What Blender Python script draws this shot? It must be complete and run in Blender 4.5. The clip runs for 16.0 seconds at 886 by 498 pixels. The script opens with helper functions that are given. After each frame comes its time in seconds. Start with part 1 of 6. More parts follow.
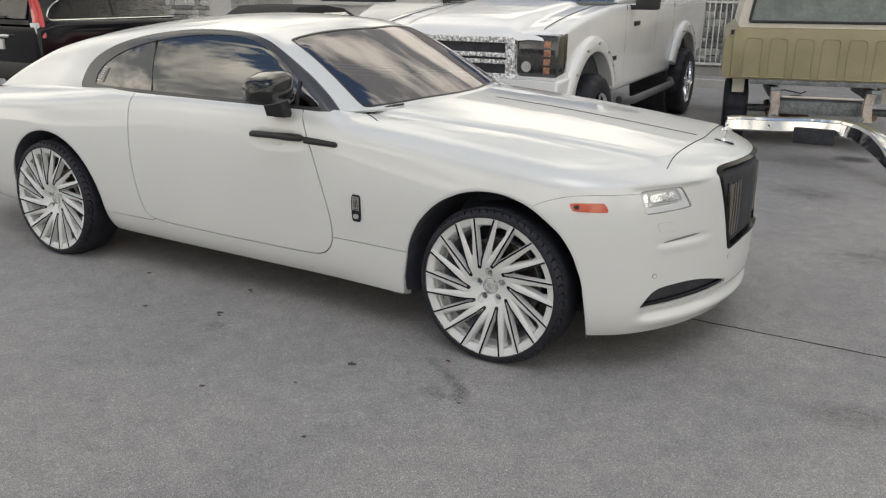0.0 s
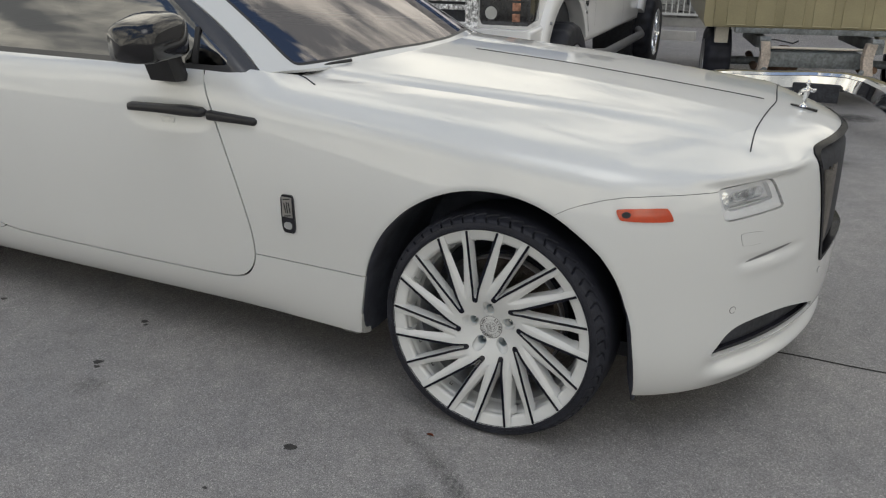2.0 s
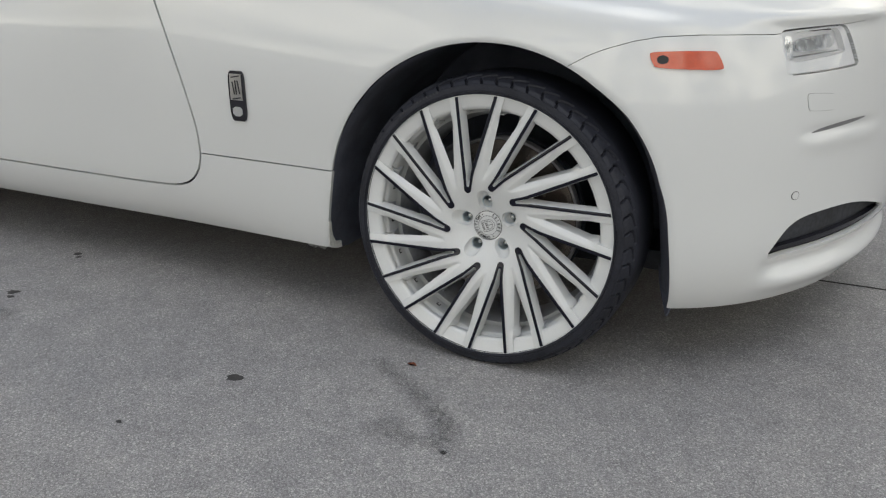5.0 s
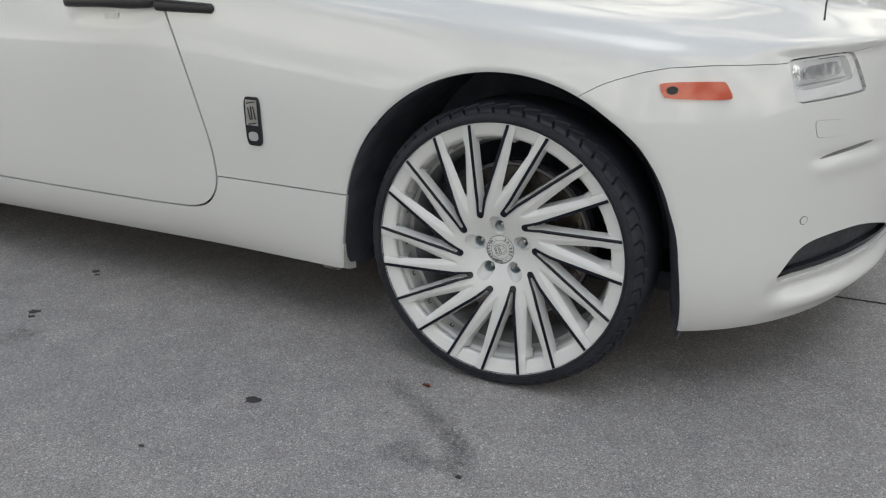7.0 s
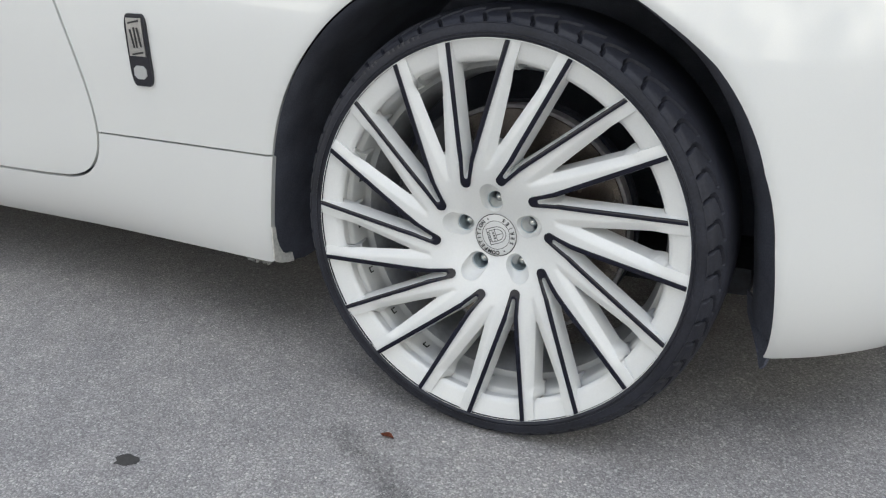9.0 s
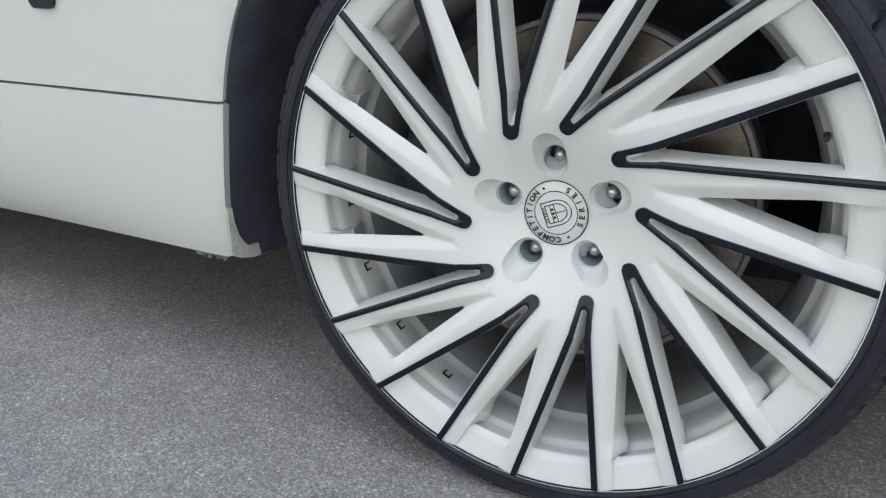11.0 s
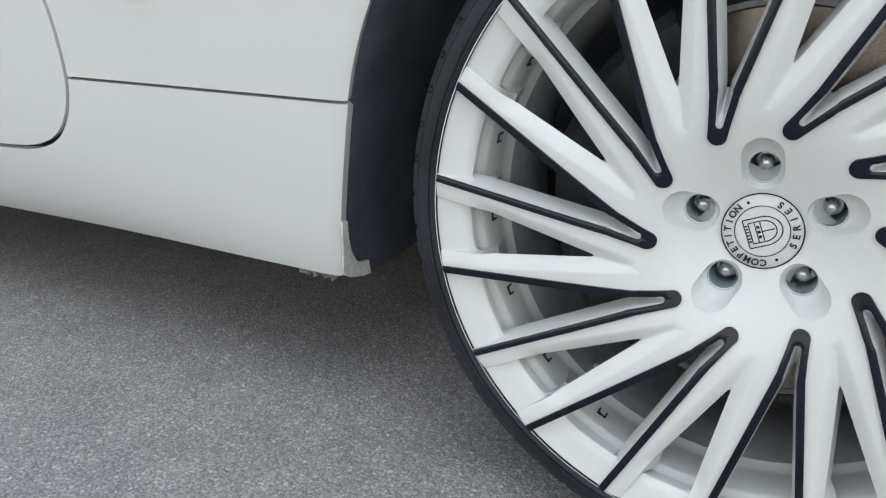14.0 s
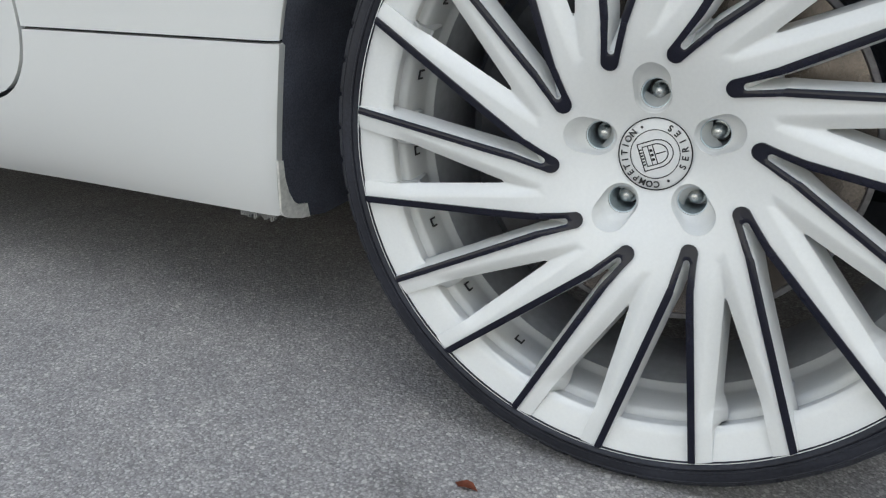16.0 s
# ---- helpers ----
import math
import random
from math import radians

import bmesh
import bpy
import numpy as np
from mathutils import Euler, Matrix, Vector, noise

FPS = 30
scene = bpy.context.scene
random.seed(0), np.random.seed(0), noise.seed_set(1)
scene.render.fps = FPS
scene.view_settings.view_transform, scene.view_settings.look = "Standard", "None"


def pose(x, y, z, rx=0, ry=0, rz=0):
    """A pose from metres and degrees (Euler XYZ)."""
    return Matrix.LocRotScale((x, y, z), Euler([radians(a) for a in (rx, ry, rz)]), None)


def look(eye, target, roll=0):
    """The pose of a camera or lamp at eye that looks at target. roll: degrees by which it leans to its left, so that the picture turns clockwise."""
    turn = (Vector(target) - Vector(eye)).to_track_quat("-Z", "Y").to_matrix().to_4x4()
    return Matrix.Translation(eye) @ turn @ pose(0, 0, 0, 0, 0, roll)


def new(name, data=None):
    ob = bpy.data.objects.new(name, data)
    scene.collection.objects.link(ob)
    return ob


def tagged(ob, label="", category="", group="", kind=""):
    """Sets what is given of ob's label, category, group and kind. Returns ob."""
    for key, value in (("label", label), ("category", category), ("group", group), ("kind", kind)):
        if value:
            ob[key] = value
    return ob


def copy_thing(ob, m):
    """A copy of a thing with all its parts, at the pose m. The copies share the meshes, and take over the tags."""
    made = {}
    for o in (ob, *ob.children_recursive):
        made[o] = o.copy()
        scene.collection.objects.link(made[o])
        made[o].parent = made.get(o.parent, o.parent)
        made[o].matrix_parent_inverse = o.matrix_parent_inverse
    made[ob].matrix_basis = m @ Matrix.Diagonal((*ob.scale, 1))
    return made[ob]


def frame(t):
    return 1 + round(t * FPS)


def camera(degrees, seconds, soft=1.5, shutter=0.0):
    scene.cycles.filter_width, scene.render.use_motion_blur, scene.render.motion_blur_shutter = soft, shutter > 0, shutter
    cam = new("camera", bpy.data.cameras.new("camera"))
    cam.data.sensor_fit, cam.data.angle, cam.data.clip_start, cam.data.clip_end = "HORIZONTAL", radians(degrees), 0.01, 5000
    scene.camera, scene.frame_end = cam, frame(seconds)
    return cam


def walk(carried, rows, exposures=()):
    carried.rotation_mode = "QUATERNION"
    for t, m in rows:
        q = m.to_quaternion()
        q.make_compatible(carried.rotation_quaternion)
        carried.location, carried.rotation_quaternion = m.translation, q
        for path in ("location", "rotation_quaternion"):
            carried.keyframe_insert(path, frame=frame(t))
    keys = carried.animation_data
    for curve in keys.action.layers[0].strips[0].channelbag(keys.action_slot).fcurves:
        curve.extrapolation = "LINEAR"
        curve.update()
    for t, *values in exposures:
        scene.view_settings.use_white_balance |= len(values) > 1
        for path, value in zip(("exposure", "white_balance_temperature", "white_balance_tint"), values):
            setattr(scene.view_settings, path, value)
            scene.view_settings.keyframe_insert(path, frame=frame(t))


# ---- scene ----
cam = camera(57.83, 16.0, 1.2)
# seconds, eye x y z in metres, yaw, pitch and roll in degrees
ROWS = [
    (0.0, 1.5365, -3.0412, 1.6755, 30.189, -18.327, -0.196),
    (0.5, 1.2344, -2.8274, 1.6293, 27.566, -18.606, -0.199),
    (1.0, 1.0812, -2.5077, 1.5813, 24.958, -18.918, -0.195),
    (1.5, 0.9626, -2.2474, 1.5531, 25.418, -19.768, -0.236),
    (2.0, 0.8258, -2.0664, 1.5015, 25.313, -21.308, -0.255),
    (2.5, 0.7835, -1.9439, 1.4505, 25.439, -21.831, -0.031),
    (3.0, 0.7875, -1.8500, 1.3615, 25.340, -20.624, -0.008),
    (3.5, 0.7550, -1.7867, 1.1667, 25.147, -20.392, 0.009),
    (4.0, 0.7443, -1.7439, 1.0415, 25.471, -20.046, 0.123),
    (4.2, 0.7187, -1.7410, 1.0187, 25.030, -20.209, -0.165),
    (6.3, 0.7001, -1.7049, 0.9823, 25.539, -19.804, -0.042),
    (6.5, 0.7018, -1.7041, 1.0174, 25.628, -20.449, 0.235),
    (7.0, 0.6966, -1.7419, 1.0712, 25.575, -20.422, 0.262),
    (7.5, 0.6502, -1.7368, 1.0861, 25.536, -20.500, 0.218),
    (8.0, 0.6070, -1.6012, 1.0158, 25.489, -20.305, 0.221),
    (8.5, 0.5605, -1.3063, 0.8756, 25.282, -20.747, 0.101),
    (9.0, 0.4674, -1.1470, 0.8306, 25.374, -21.320, 0.238),
    (9.5, 0.3477, -0.9743, 0.7352, 25.503, -21.916, 0.464),
    (9.7, 0.3019, -0.9146, 0.7079, 25.607, -21.876, 0.641),
    (11.8, 0.2136, -0.7577, 0.6501, 24.911, -21.589, 0.619),
    (12.0, 0.1912, -0.7478, 0.6582, 25.260, -21.610, 0.618),
    (12.5, 0.1402, -0.7162, 0.6599, 24.978, -21.928, 0.653),
    (13.0, 0.0868, -0.7329, 0.6162, 25.144, -22.533, 0.900),
    (13.5, 0.0344, -0.7459, 0.6025, 25.490, -22.131, 0.819),
    (14.0, 0.0400, -0.7306, 0.6259, 25.571, -21.541, 0.761),
    (14.5, 0.0327, -0.7134, 0.6452, 25.360, -21.786, 0.894),
    (15.0, 0.0317, -0.7281, 0.6112, 25.259, -21.659, 0.656),
    (15.5, 0.0730, -0.7445, 0.5701, 25.111, -21.498, 0.513),
    (16.0, 0.1459, -0.7674, 0.5615, 25.226, -21.028, 0.202),
]
# seconds, stops, kelvin, tint
EXPOSURES = [(0, -0.45, 6170, 6), (1, -0.57, 6110, 6), (2, -0.69, 6070, 5), (3, -0.6, 6040, 5), (3.5, -0.7, 6010, 5), (4, -0.62, 5980, 5), (6.5, -0.21, 5980, 5), (7, -0.44, 5960, 5), (7.6, -0.46, 5940, 5), (8, -0.36, 5920, 5), (8.5, -0.08, 5860, 5), (9.5, 0.13, 5800, 5), (12, 0.04, 5730, 3), (13, 0.1, 5720, 3), (14.5, 0.13, 5720, 3), (15.3, 0.11, 5720, 3), (16, 0.04, 5720, 3)]
walk(cam, [(t, pose(x, y, z, 90 + pitch, roll, yaw)) for t, x, y, z, yaw, pitch, roll in ROWS], EXPOSURES)

# ---- light ----
world = bpy.data.worlds.new("sky")
scene.world = world
world.use_nodes = True
wn, wl = world.node_tree.nodes, world.node_tree.links
sky = wn.new("ShaderNodeTexSky")
sky.sky_type, sky.sun_disc = "NISHITA", False
sky.sun_elevation, sky.sun_rotation = radians(70), radians(155)
sky.dust_density, sky.air_density = 2.0, 1.0
place = wn.new("ShaderNodeTexCoord")
stretch = wn.new("ShaderNodeMapping")
stretch.inputs["Scale"].default_value = (1.0, 1.0, 1.5)
stretch.inputs["Location"].default_value = (1.7, 5.2, 0.9)
cloud = wn.new("ShaderNodeTexNoise")
cloud.inputs["Scale"].default_value, cloud.inputs["Detail"].default_value, cloud.inputs["Roughness"].default_value = 2.3, 12.0, 0.56
cover = wn.new("ShaderNodeValToRGB")
cover.color_ramp.elements[0].position, cover.color_ramp.elements[1].position = 0.40, 0.43
body = wn.new("ShaderNodeTexNoise")
body.inputs["Scale"].default_value, body.inputs["Detail"].default_value, body.inputs["Roughness"].default_value = 4.2, 9.0, 0.58
tone = wn.new("ShaderNodeValToRGB")
tone.color_ramp.elements[0].position, tone.color_ramp.elements[1].position = 0.42, 0.61
tone.color_ramp.elements[0].color, tone.color_ramp.elements[1].color = (5.4, 5.1, 4.8, 1), (19.8, 17.5, 14.4, 1)
mix = wn.new("ShaderNodeMixRGB")
wl.new(place.outputs["Generated"], stretch.inputs["Vector"])
wl.new(stretch.outputs["Vector"], cloud.inputs["Vector"])
wl.new(stretch.outputs["Vector"], body.inputs["Vector"])
height = wn.new("ShaderNodeSeparateXYZ")
wl.new(place.outputs["Generated"], height.inputs["Vector"])
low = wn.new("ShaderNodeMath")
low.operation, low.inputs[1].default_value, low.inputs[2].default_value = "MULTIPLY_ADD", -0.46, 0.225
wl.new(height.outputs["Z"], low.inputs[0])
thick = wn.new("ShaderNodeMath")
thick.operation = "ADD"
bank = wn.new("ShaderNodeMath")
bank.operation, bank.inputs[1].default_value = "MULTIPLY_ADD", 0.11
wl.new(height.outputs["Y"], bank.inputs[0])
wl.new(low.outputs[0], bank.inputs[2])
wl.new(cloud.outputs["Fac"], thick.inputs[0])
wl.new(bank.outputs[0], thick.inputs[1])
wl.new(thick.outputs[0], cover.inputs["Fac"])
wl.new(body.outputs["Fac"], tone.inputs["Fac"])
wl.new(cover.outputs["Color"], mix.inputs["Fac"])
wl.new(sky.outputs["Color"], mix.inputs["Color1"])
wl.new(tone.outputs["Color"], mix.inputs["Color2"])
wl.new(mix.outputs["Color"], wn["Background"].inputs["Color"])
wn["Background"].inputs["Strength"].default_value = 0.143
sun = new("sun", bpy.data.lights.new("sun", "SUN"))
sun.data.energy, sun.data.angle, sun.data.color = 0.6, radians(40), (1.0, 0.97, 0.93)
sun.matrix_world = look((1.2, -2.6, 9.0), (0, 0, 0))

# ---- materials ----


def mat(name, rgb, rough=0.5, metal=0.0, coat=0.0, grain=(60, 0.06), stain=(3, 0.06), bump=(0, 0), wear=0.05, spec=0.5, emit=0.0):
    m = bpy.data.materials.new(name)
    m.use_nodes = True
    n, l = m.node_tree.nodes, m.node_tree.links
    b = n["Principled BSDF"]
    b.inputs["Metallic"].default_value = metal
    b.inputs["Coat Weight"].default_value = coat
    b.inputs["Coat Roughness"].default_value = 0.03
    b.inputs["Specular IOR Level"].default_value = spec
    co = n.new("ShaderNodeTexCoord")
    last = None
    for scale, amount in (grain, stain):
        t = n.new("ShaderNodeTexNoise")
        t.inputs["Scale"].default_value, t.inputs["Detail"].default_value = scale, 5
        l.new(co.outputs["Object"], t.inputs["Vector"])
        r = n.new("ShaderNodeMapRange")
        r.inputs["From Min"].default_value, r.inputs["From Max"].default_value = 0.3, 0.7
        r.inputs["To Min"].default_value, r.inputs["To Max"].default_value = 1 - amount, 1 + amount
        l.new(t.outputs["Fac"], r.inputs["Value"])
        mul = n.new("ShaderNodeMixRGB")
        mul.blend_type, mul.inputs["Fac"].default_value = "MULTIPLY", 1
        if last:
            l.new(last, mul.inputs["Color1"])
        else:
            mul.inputs["Color1"].default_value = (*rgb, 1)
        l.new(r.outputs["Result"], mul.inputs["Color2"])
        last = mul.outputs["Color"]
    l.new(last, b.inputs["Base Color"])
    rr = n.new("ShaderNodeMapRange")
    rr.inputs["To Min"].default_value, rr.inputs["To Max"].default_value = max(rough - wear, 0.01), rough + wear
    l.new(t.outputs["Fac"], rr.inputs["Value"])
    l.new(rr.outputs["Result"], b.inputs["Roughness"])
    if bump[0]:
        t2 = n.new("ShaderNodeTexNoise")
        t2.inputs["Scale"].default_value, t2.inputs["Detail"].default_value = bump[0], 4
        l.new(co.outputs["Object"], t2.inputs["Vector"])
        bp = n.new("ShaderNodeBump")
        bp.inputs["Strength"].default_value, bp.inputs["Distance"].default_value = bump[1], 0.002
        l.new(t2.outputs["Fac"], bp.inputs["Height"])
        l.new(bp.outputs["Normal"], b.inputs["Normal"])
    if emit:
        b.inputs["Emission Color"].default_value, b.inputs["Emission Strength"].default_value = (*rgb, 1), emit
    return m


def tinted_glass(name, rgb, gloss=(1, 1, 1), ior=1.6):
    m = bpy.data.materials.new(name)
    m.use_nodes = True
    n, l = m.node_tree.nodes, m.node_tree.links
    n.remove(n["Principled BSDF"])
    clear, shine, f, mx = n.new("ShaderNodeBsdfTransparent"), n.new("ShaderNodeBsdfGlossy"), n.new("ShaderNodeFresnel"), n.new("ShaderNodeMixShader")
    clear.inputs["Color"].default_value = (*rgb, 1)
    shine.inputs["Color"].default_value, shine.inputs["Roughness"].default_value = (*gloss, 1), 0.015
    f.inputs["IOR"].default_value = ior
    l.new(f.outputs["Fac"], mx.inputs["Fac"])
    l.new(clear.outputs[0], mx.inputs[1])
    l.new(shine.outputs[0], mx.inputs[2])
    l.new(mx.outputs[0], n["Material Output"].inputs["Surface"])
    return m


PEARL = mat("pearl_white_paint", (0.685, 0.695, 0.688), 0.30, 0, 1.0, (900, 0.02), (1.5, 0.02), wear=0.04)
PEARL.node_tree.nodes["Principled BSDF"].inputs["Coat IOR"].default_value = 1.65
WHEEL_WHITE = mat("white_powder_coat", (0.637, 0.645, 0.64), 0.40, 0, 0.3, (300, 0.02), (9, 0.035), wear=0.06)
INLAY_BLACK = mat("inlay_gloss_black", (0.0060, 0.0065, 0.015), 0.20, 0, 0.0, (90, 0.2), (6, 0.2), wear=0.05, spec=0.36)
GLOSS_BLACK = mat("gloss_black", (0.009, 0.009, 0.015), 0.20, 0, 0.25, (90, 0.2), (6, 0.2), wear=0.06)
MIRROR_BLACK = mat("mirror_black", (0.007, 0.007, 0.009), 0.14, 0, 0.3, (90, 0.15), (6, 0.2))
SATIN_BLACK = mat("satin_black", (0.018, 0.018, 0.02), 0.42, 0, 0, (200, 0.2), (7, 0.2), (500, 0.1))
TRIM_GREY = mat("dark_window_trim", (0.05, 0.05, 0.053), 0.3, 0.0, 0.4, (200, 0.1), (5, 0.1))
GAP_BLACK = mat("underbody_black", (0.034, 0.036, 0.043), 0.8, 0, 0, (70, 0.3), (8, 0.3), (60, 0.4))
LINER = mat("wheel_arch_felt", (0.080, 0.086, 0.112), 0.9, 0, 0, (400, 0.3), (12, 0.3), (350, 0.6))
SCUFFED = mat("scuffed_white", (0.74, 0.735, 0.70), 0.42, 0, 0.2, (130, 0.16), (45, 0.12), (60, 0.3))
FRINGE = mat("frayed_plastic", (0.16, 0.16, 0.155), 0.6, 0, 0, (300, 0.35), (60, 0.35))
RUBBER = mat("tyre_rubber", (0.0200, 0.0212, 0.0285), 0.50, 0, 0, (220, 0.25), (14, 0.3), (260, 0.25), wear=0.1, spec=0.24)
GRILLE_BLACK = mat("grille_black", (0.004, 0.004, 0.006), 0.16, 0, 0, (90, 0.2), (6, 0.2), wear=0.04, spec=0.16)
CHROME = mat("chrome", (0.78, 0.79, 0.80), 0.07, 1.0, 0, (150, 0.05), (8, 0.08), wear=0.04)
STEEL = mat("brushed_steel", (0.42, 0.42, 0.42), 0.33, 1.0, 0, (400, 0.15), (20, 0.15))
SLEEVE = mat("blue_grey_sleeve", (0.50, 0.57, 0.61), 0.40, 0.35, 0, (300, 0.12), (60, 0.2))
NUT_METAL = mat("plated_nut", (0.54, 0.55, 0.54), 0.26, 0.85, 0, (300, 0.15), (40, 0.2))
DISC = mat("brake_disc_iron", (0.23, 0.20, 0.175), 0.25, 0.9, 0, (500, 0.2), (18, 0.25), wear=0.1)
DISC.node_tree.nodes["Principled BSDF"].inputs["Anisotropic"].default_value = 0.75
brush = DISC.node_tree.nodes.new("ShaderNodeTangent")
brush.direction_type, brush.axis = "RADIAL", "Y"
DISC.node_tree.links.new(brush.outputs["Tangent"], DISC.node_tree.nodes["Principled BSDF"].inputs["Tangent"])
HUB_GREY = mat("brake_hub_grey", (0.10, 0.10, 0.10), 0.55, 0.6, 0, (100, 0.25), (10, 0.3), (120, 0.3))
AMBER = mat("amber_lens", (0.52, 0.060, 0.012), 0.10, 0, 1.0, (200, 0.06), (20, 0.06))
INK = mat("printed_black", (0.016, 0.016, 0.018), 0.4, 0, 0, (300, 0.1), (30, 0.1))
SILVER = mat("badge_silver", (0.50, 0.49, 0.47), 0.3, 0.85, 0, (300, 0.1), (30, 0.1))
LAMP_GLASS = tinted_glass("clear_lamp_glass", (0.97, 0.98, 0.985), ior=1.4)
SIDE_GLASS = tinted_glass("dark_side_glass", (0.05, 0.055, 0.065), ior=2.6)
SCREEN_GLASS = tinted_glass("windscreen_glass", (0.30, 0.28, 0.27), gloss=(0.96, 0.92, 0.95), ior=2.9)
LEATHER = mat("dark_leather", (0.035, 0.03, 0.028), 0.5, 0, 0, (150, 0.2), (6, 0.2), (200, 0.3))

# ---- building tools ----


def mesh_of(name, verts, faces, material, smooth=40):
    me = bpy.data.meshes.new(name)
    me.from_pydata([tuple(v) for v in verts], [], [tuple(f) for f in faces])
    bm = bmesh.new()
    bm.from_mesh(me)
    bmesh.ops.remove_doubles(bm, verts=bm.verts, dist=2e-5)
    bmesh.ops.dissolve_degenerate(bm, edges=bm.edges, dist=1e-5)
    bm.to_mesh(me)
    bm.free()
    finish(me, material, smooth)
    return me


def finish(me, material, smooth=40):
    for m in material if isinstance(material, (list, tuple)) else [material]:
        me.materials.append(m)
    me.shade_smooth()
    if smooth < 180:
        me.set_sharp_from_angle(angle=radians(smooth))


def hang(ob, parent):
    ob.parent = parent
    if parent.type == "EMPTY":
        ob.matrix_parent_inverse = Matrix.Translation(-parent.location)
    return ob


def part(name, data, material, parent, label="", smooth=40):
    """Links a bmesh or a mesh as one object under its thing or part."""
    if isinstance(data, bmesh.types.BMesh):
        me = bpy.data.meshes.new(name)
        bmesh.ops.recalc_face_normals(data, faces=data.faces)
        data.to_mesh(me)
        data.free()
        finish(me, material, smooth)
    else:
        me = data
    ob = hang(new(name, me), parent)
    return tagged(ob, label) if label else ob


def thing(name, at, label, category, group="", kind=""):
    e = new(name)
    e.empty_display_size = 0.2
    e.location = at
    return tagged(e, label, category, group, kind)


def whole(name, bm, material, label, category, smooth=40, group="", kind=""):
    """Links a bmesh as a thing of one mesh."""
    me = bpy.data.meshes.new(name)
    bmesh.ops.recalc_face_normals(bm, faces=bm.faces)
    bm.to_mesh(me)
    bm.free()
    finish(me, material, smooth)
    return tagged(new(name, me), label, category, group, kind)


def box(bm, a, b, bevel=0.0, m=None):
    got = bmesh.ops.create_cube(bm, size=1)["verts"]
    for v in got:
        v.co = Vector([(p + q) / 2 + (q - p) * c for p, q, c in zip(a, b, v.co)])
    if bevel:
        edges = list({e for v in got for e in v.link_edges})
        got = bmesh.ops.bevel(bm, geom=got + edges, offset=bevel, segments=2, affect="EDGES", profile=0.7)["verts"]
    if m is not None:
        for v in got:
            v.co = m @ v.co
    return got


def a_box(a, b, bevel=0.0, m=None):
    bm = bmesh.new()
    box(bm, a, b, bevel, m)
    return bm


def rod(bm, p, q, r, r2=None, seg=16):
    p, q = Vector(p), Vector(q)
    m = Matrix.Translation((p + q) / 2) @ (q - p).to_track_quat("Z", "Y").to_matrix().to_4x4()
    return bmesh.ops.create_cone(bm, cap_ends=True, segments=seg, radius1=r, radius2=r if r2 is None else r2, depth=(q - p).length, matrix=m)["verts"]


def tube(points, r, seg=10, closed=False):
    """A round bar along points."""
    pts = [Vector(p) for p in points]
    verts, faces, n = [], [], len(pts)
    for i, p in enumerate(pts):
        a = pts[i - 1] if i or closed else p
        b = pts[(i + 1) % n] if i < n - 1 or closed else p
        q = (b - a).to_track_quat("Z", "Y")
        verts += [p + q @ Vector((r * math.cos(k * math.tau / seg), r * math.sin(k * math.tau / seg), 0)) for k in range(seg)]
    for i in range(n if closed else n - 1):
        j = (i + 1) % n
        faces += [(i * seg + k, i * seg + (k + 1) % seg, j * seg + (k + 1) % seg, j * seg + k) for k in range(seg)]
    if not closed:
        faces += [tuple(range(seg - 1, -1, -1)), tuple((n - 1) * seg + k for k in range(seg))]
    return verts, faces


def revolve(profile, seg, start=0.0):
    """Turns (radius, depth) pairs round the axle: x right, z up, depth along +y."""
    verts, faces, n = [], [], len(profile)
    for i in range(seg):
        a = start + math.tau * i / seg
        verts += [(r * math.cos(a), d, r * math.sin(a)) for r, d in profile]
    for i in range(seg):
        j = (i + 1) % seg
        faces += [(i * n + k, i * n + k + 1, j * n + k + 1, j * n + k) for k in range(n - 1)]
    return verts, faces


def loft(rings, closed=True, caps=True):
    """Joins rings of equal count."""
    n = len(rings[0])
    verts = [v for ring in rings for v in ring]
    faces = []
    for i in range(len(rings) - 1):
        for k in range(n if closed else n - 1):
            a, b = i * n + k, i * n + (k + 1) % n
            faces.append((a, b, b + n, a + n))
    if caps and closed:
        faces += [tuple(range(n - 1, -1, -1)), tuple((len(rings) - 1) * n + k for k in range(n))]
    return verts, faces


def shape(points, turns=3):
    """A closed outline rounded through its points."""
    p = np.array(points, float)
    for _ in range(turns):
        q = np.roll(p, -1, 0)
        p = np.stack([0.75 * p + 0.25 * q, 0.25 * p + 0.75 * q], 1).reshape(-1, 2)
    return p


def inside(poly, a, b):
    """Signed distance to an outline, negative within."""
    P = np.asarray(poly, float)
    Q = np.roll(P, -1, 0)
    a, b = np.asarray(a, float), np.asarray(b, float)
    best, odd = np.full(a.shape, 1e9), np.zeros(a.shape, bool)
    for (x0, y0), (x1, y1) in zip(P, Q):
        ex, ey = x1 - x0, y1 - y0
        t = np.clip(((a - x0) * ex + (b - y0) * ey) / max(ex * ex + ey * ey, 1e-12), 0, 1)
        best = np.minimum(best, (a - x0 - t * ex) ** 2 + (b - y0 - t * ey) ** 2)
        if y0 != y1:
            odd ^= ((y0 > b) != (y1 > b)) & (a < ex * (b - y0) / ey + x0)
    return np.where(odd, -1, 1) * np.sqrt(best)


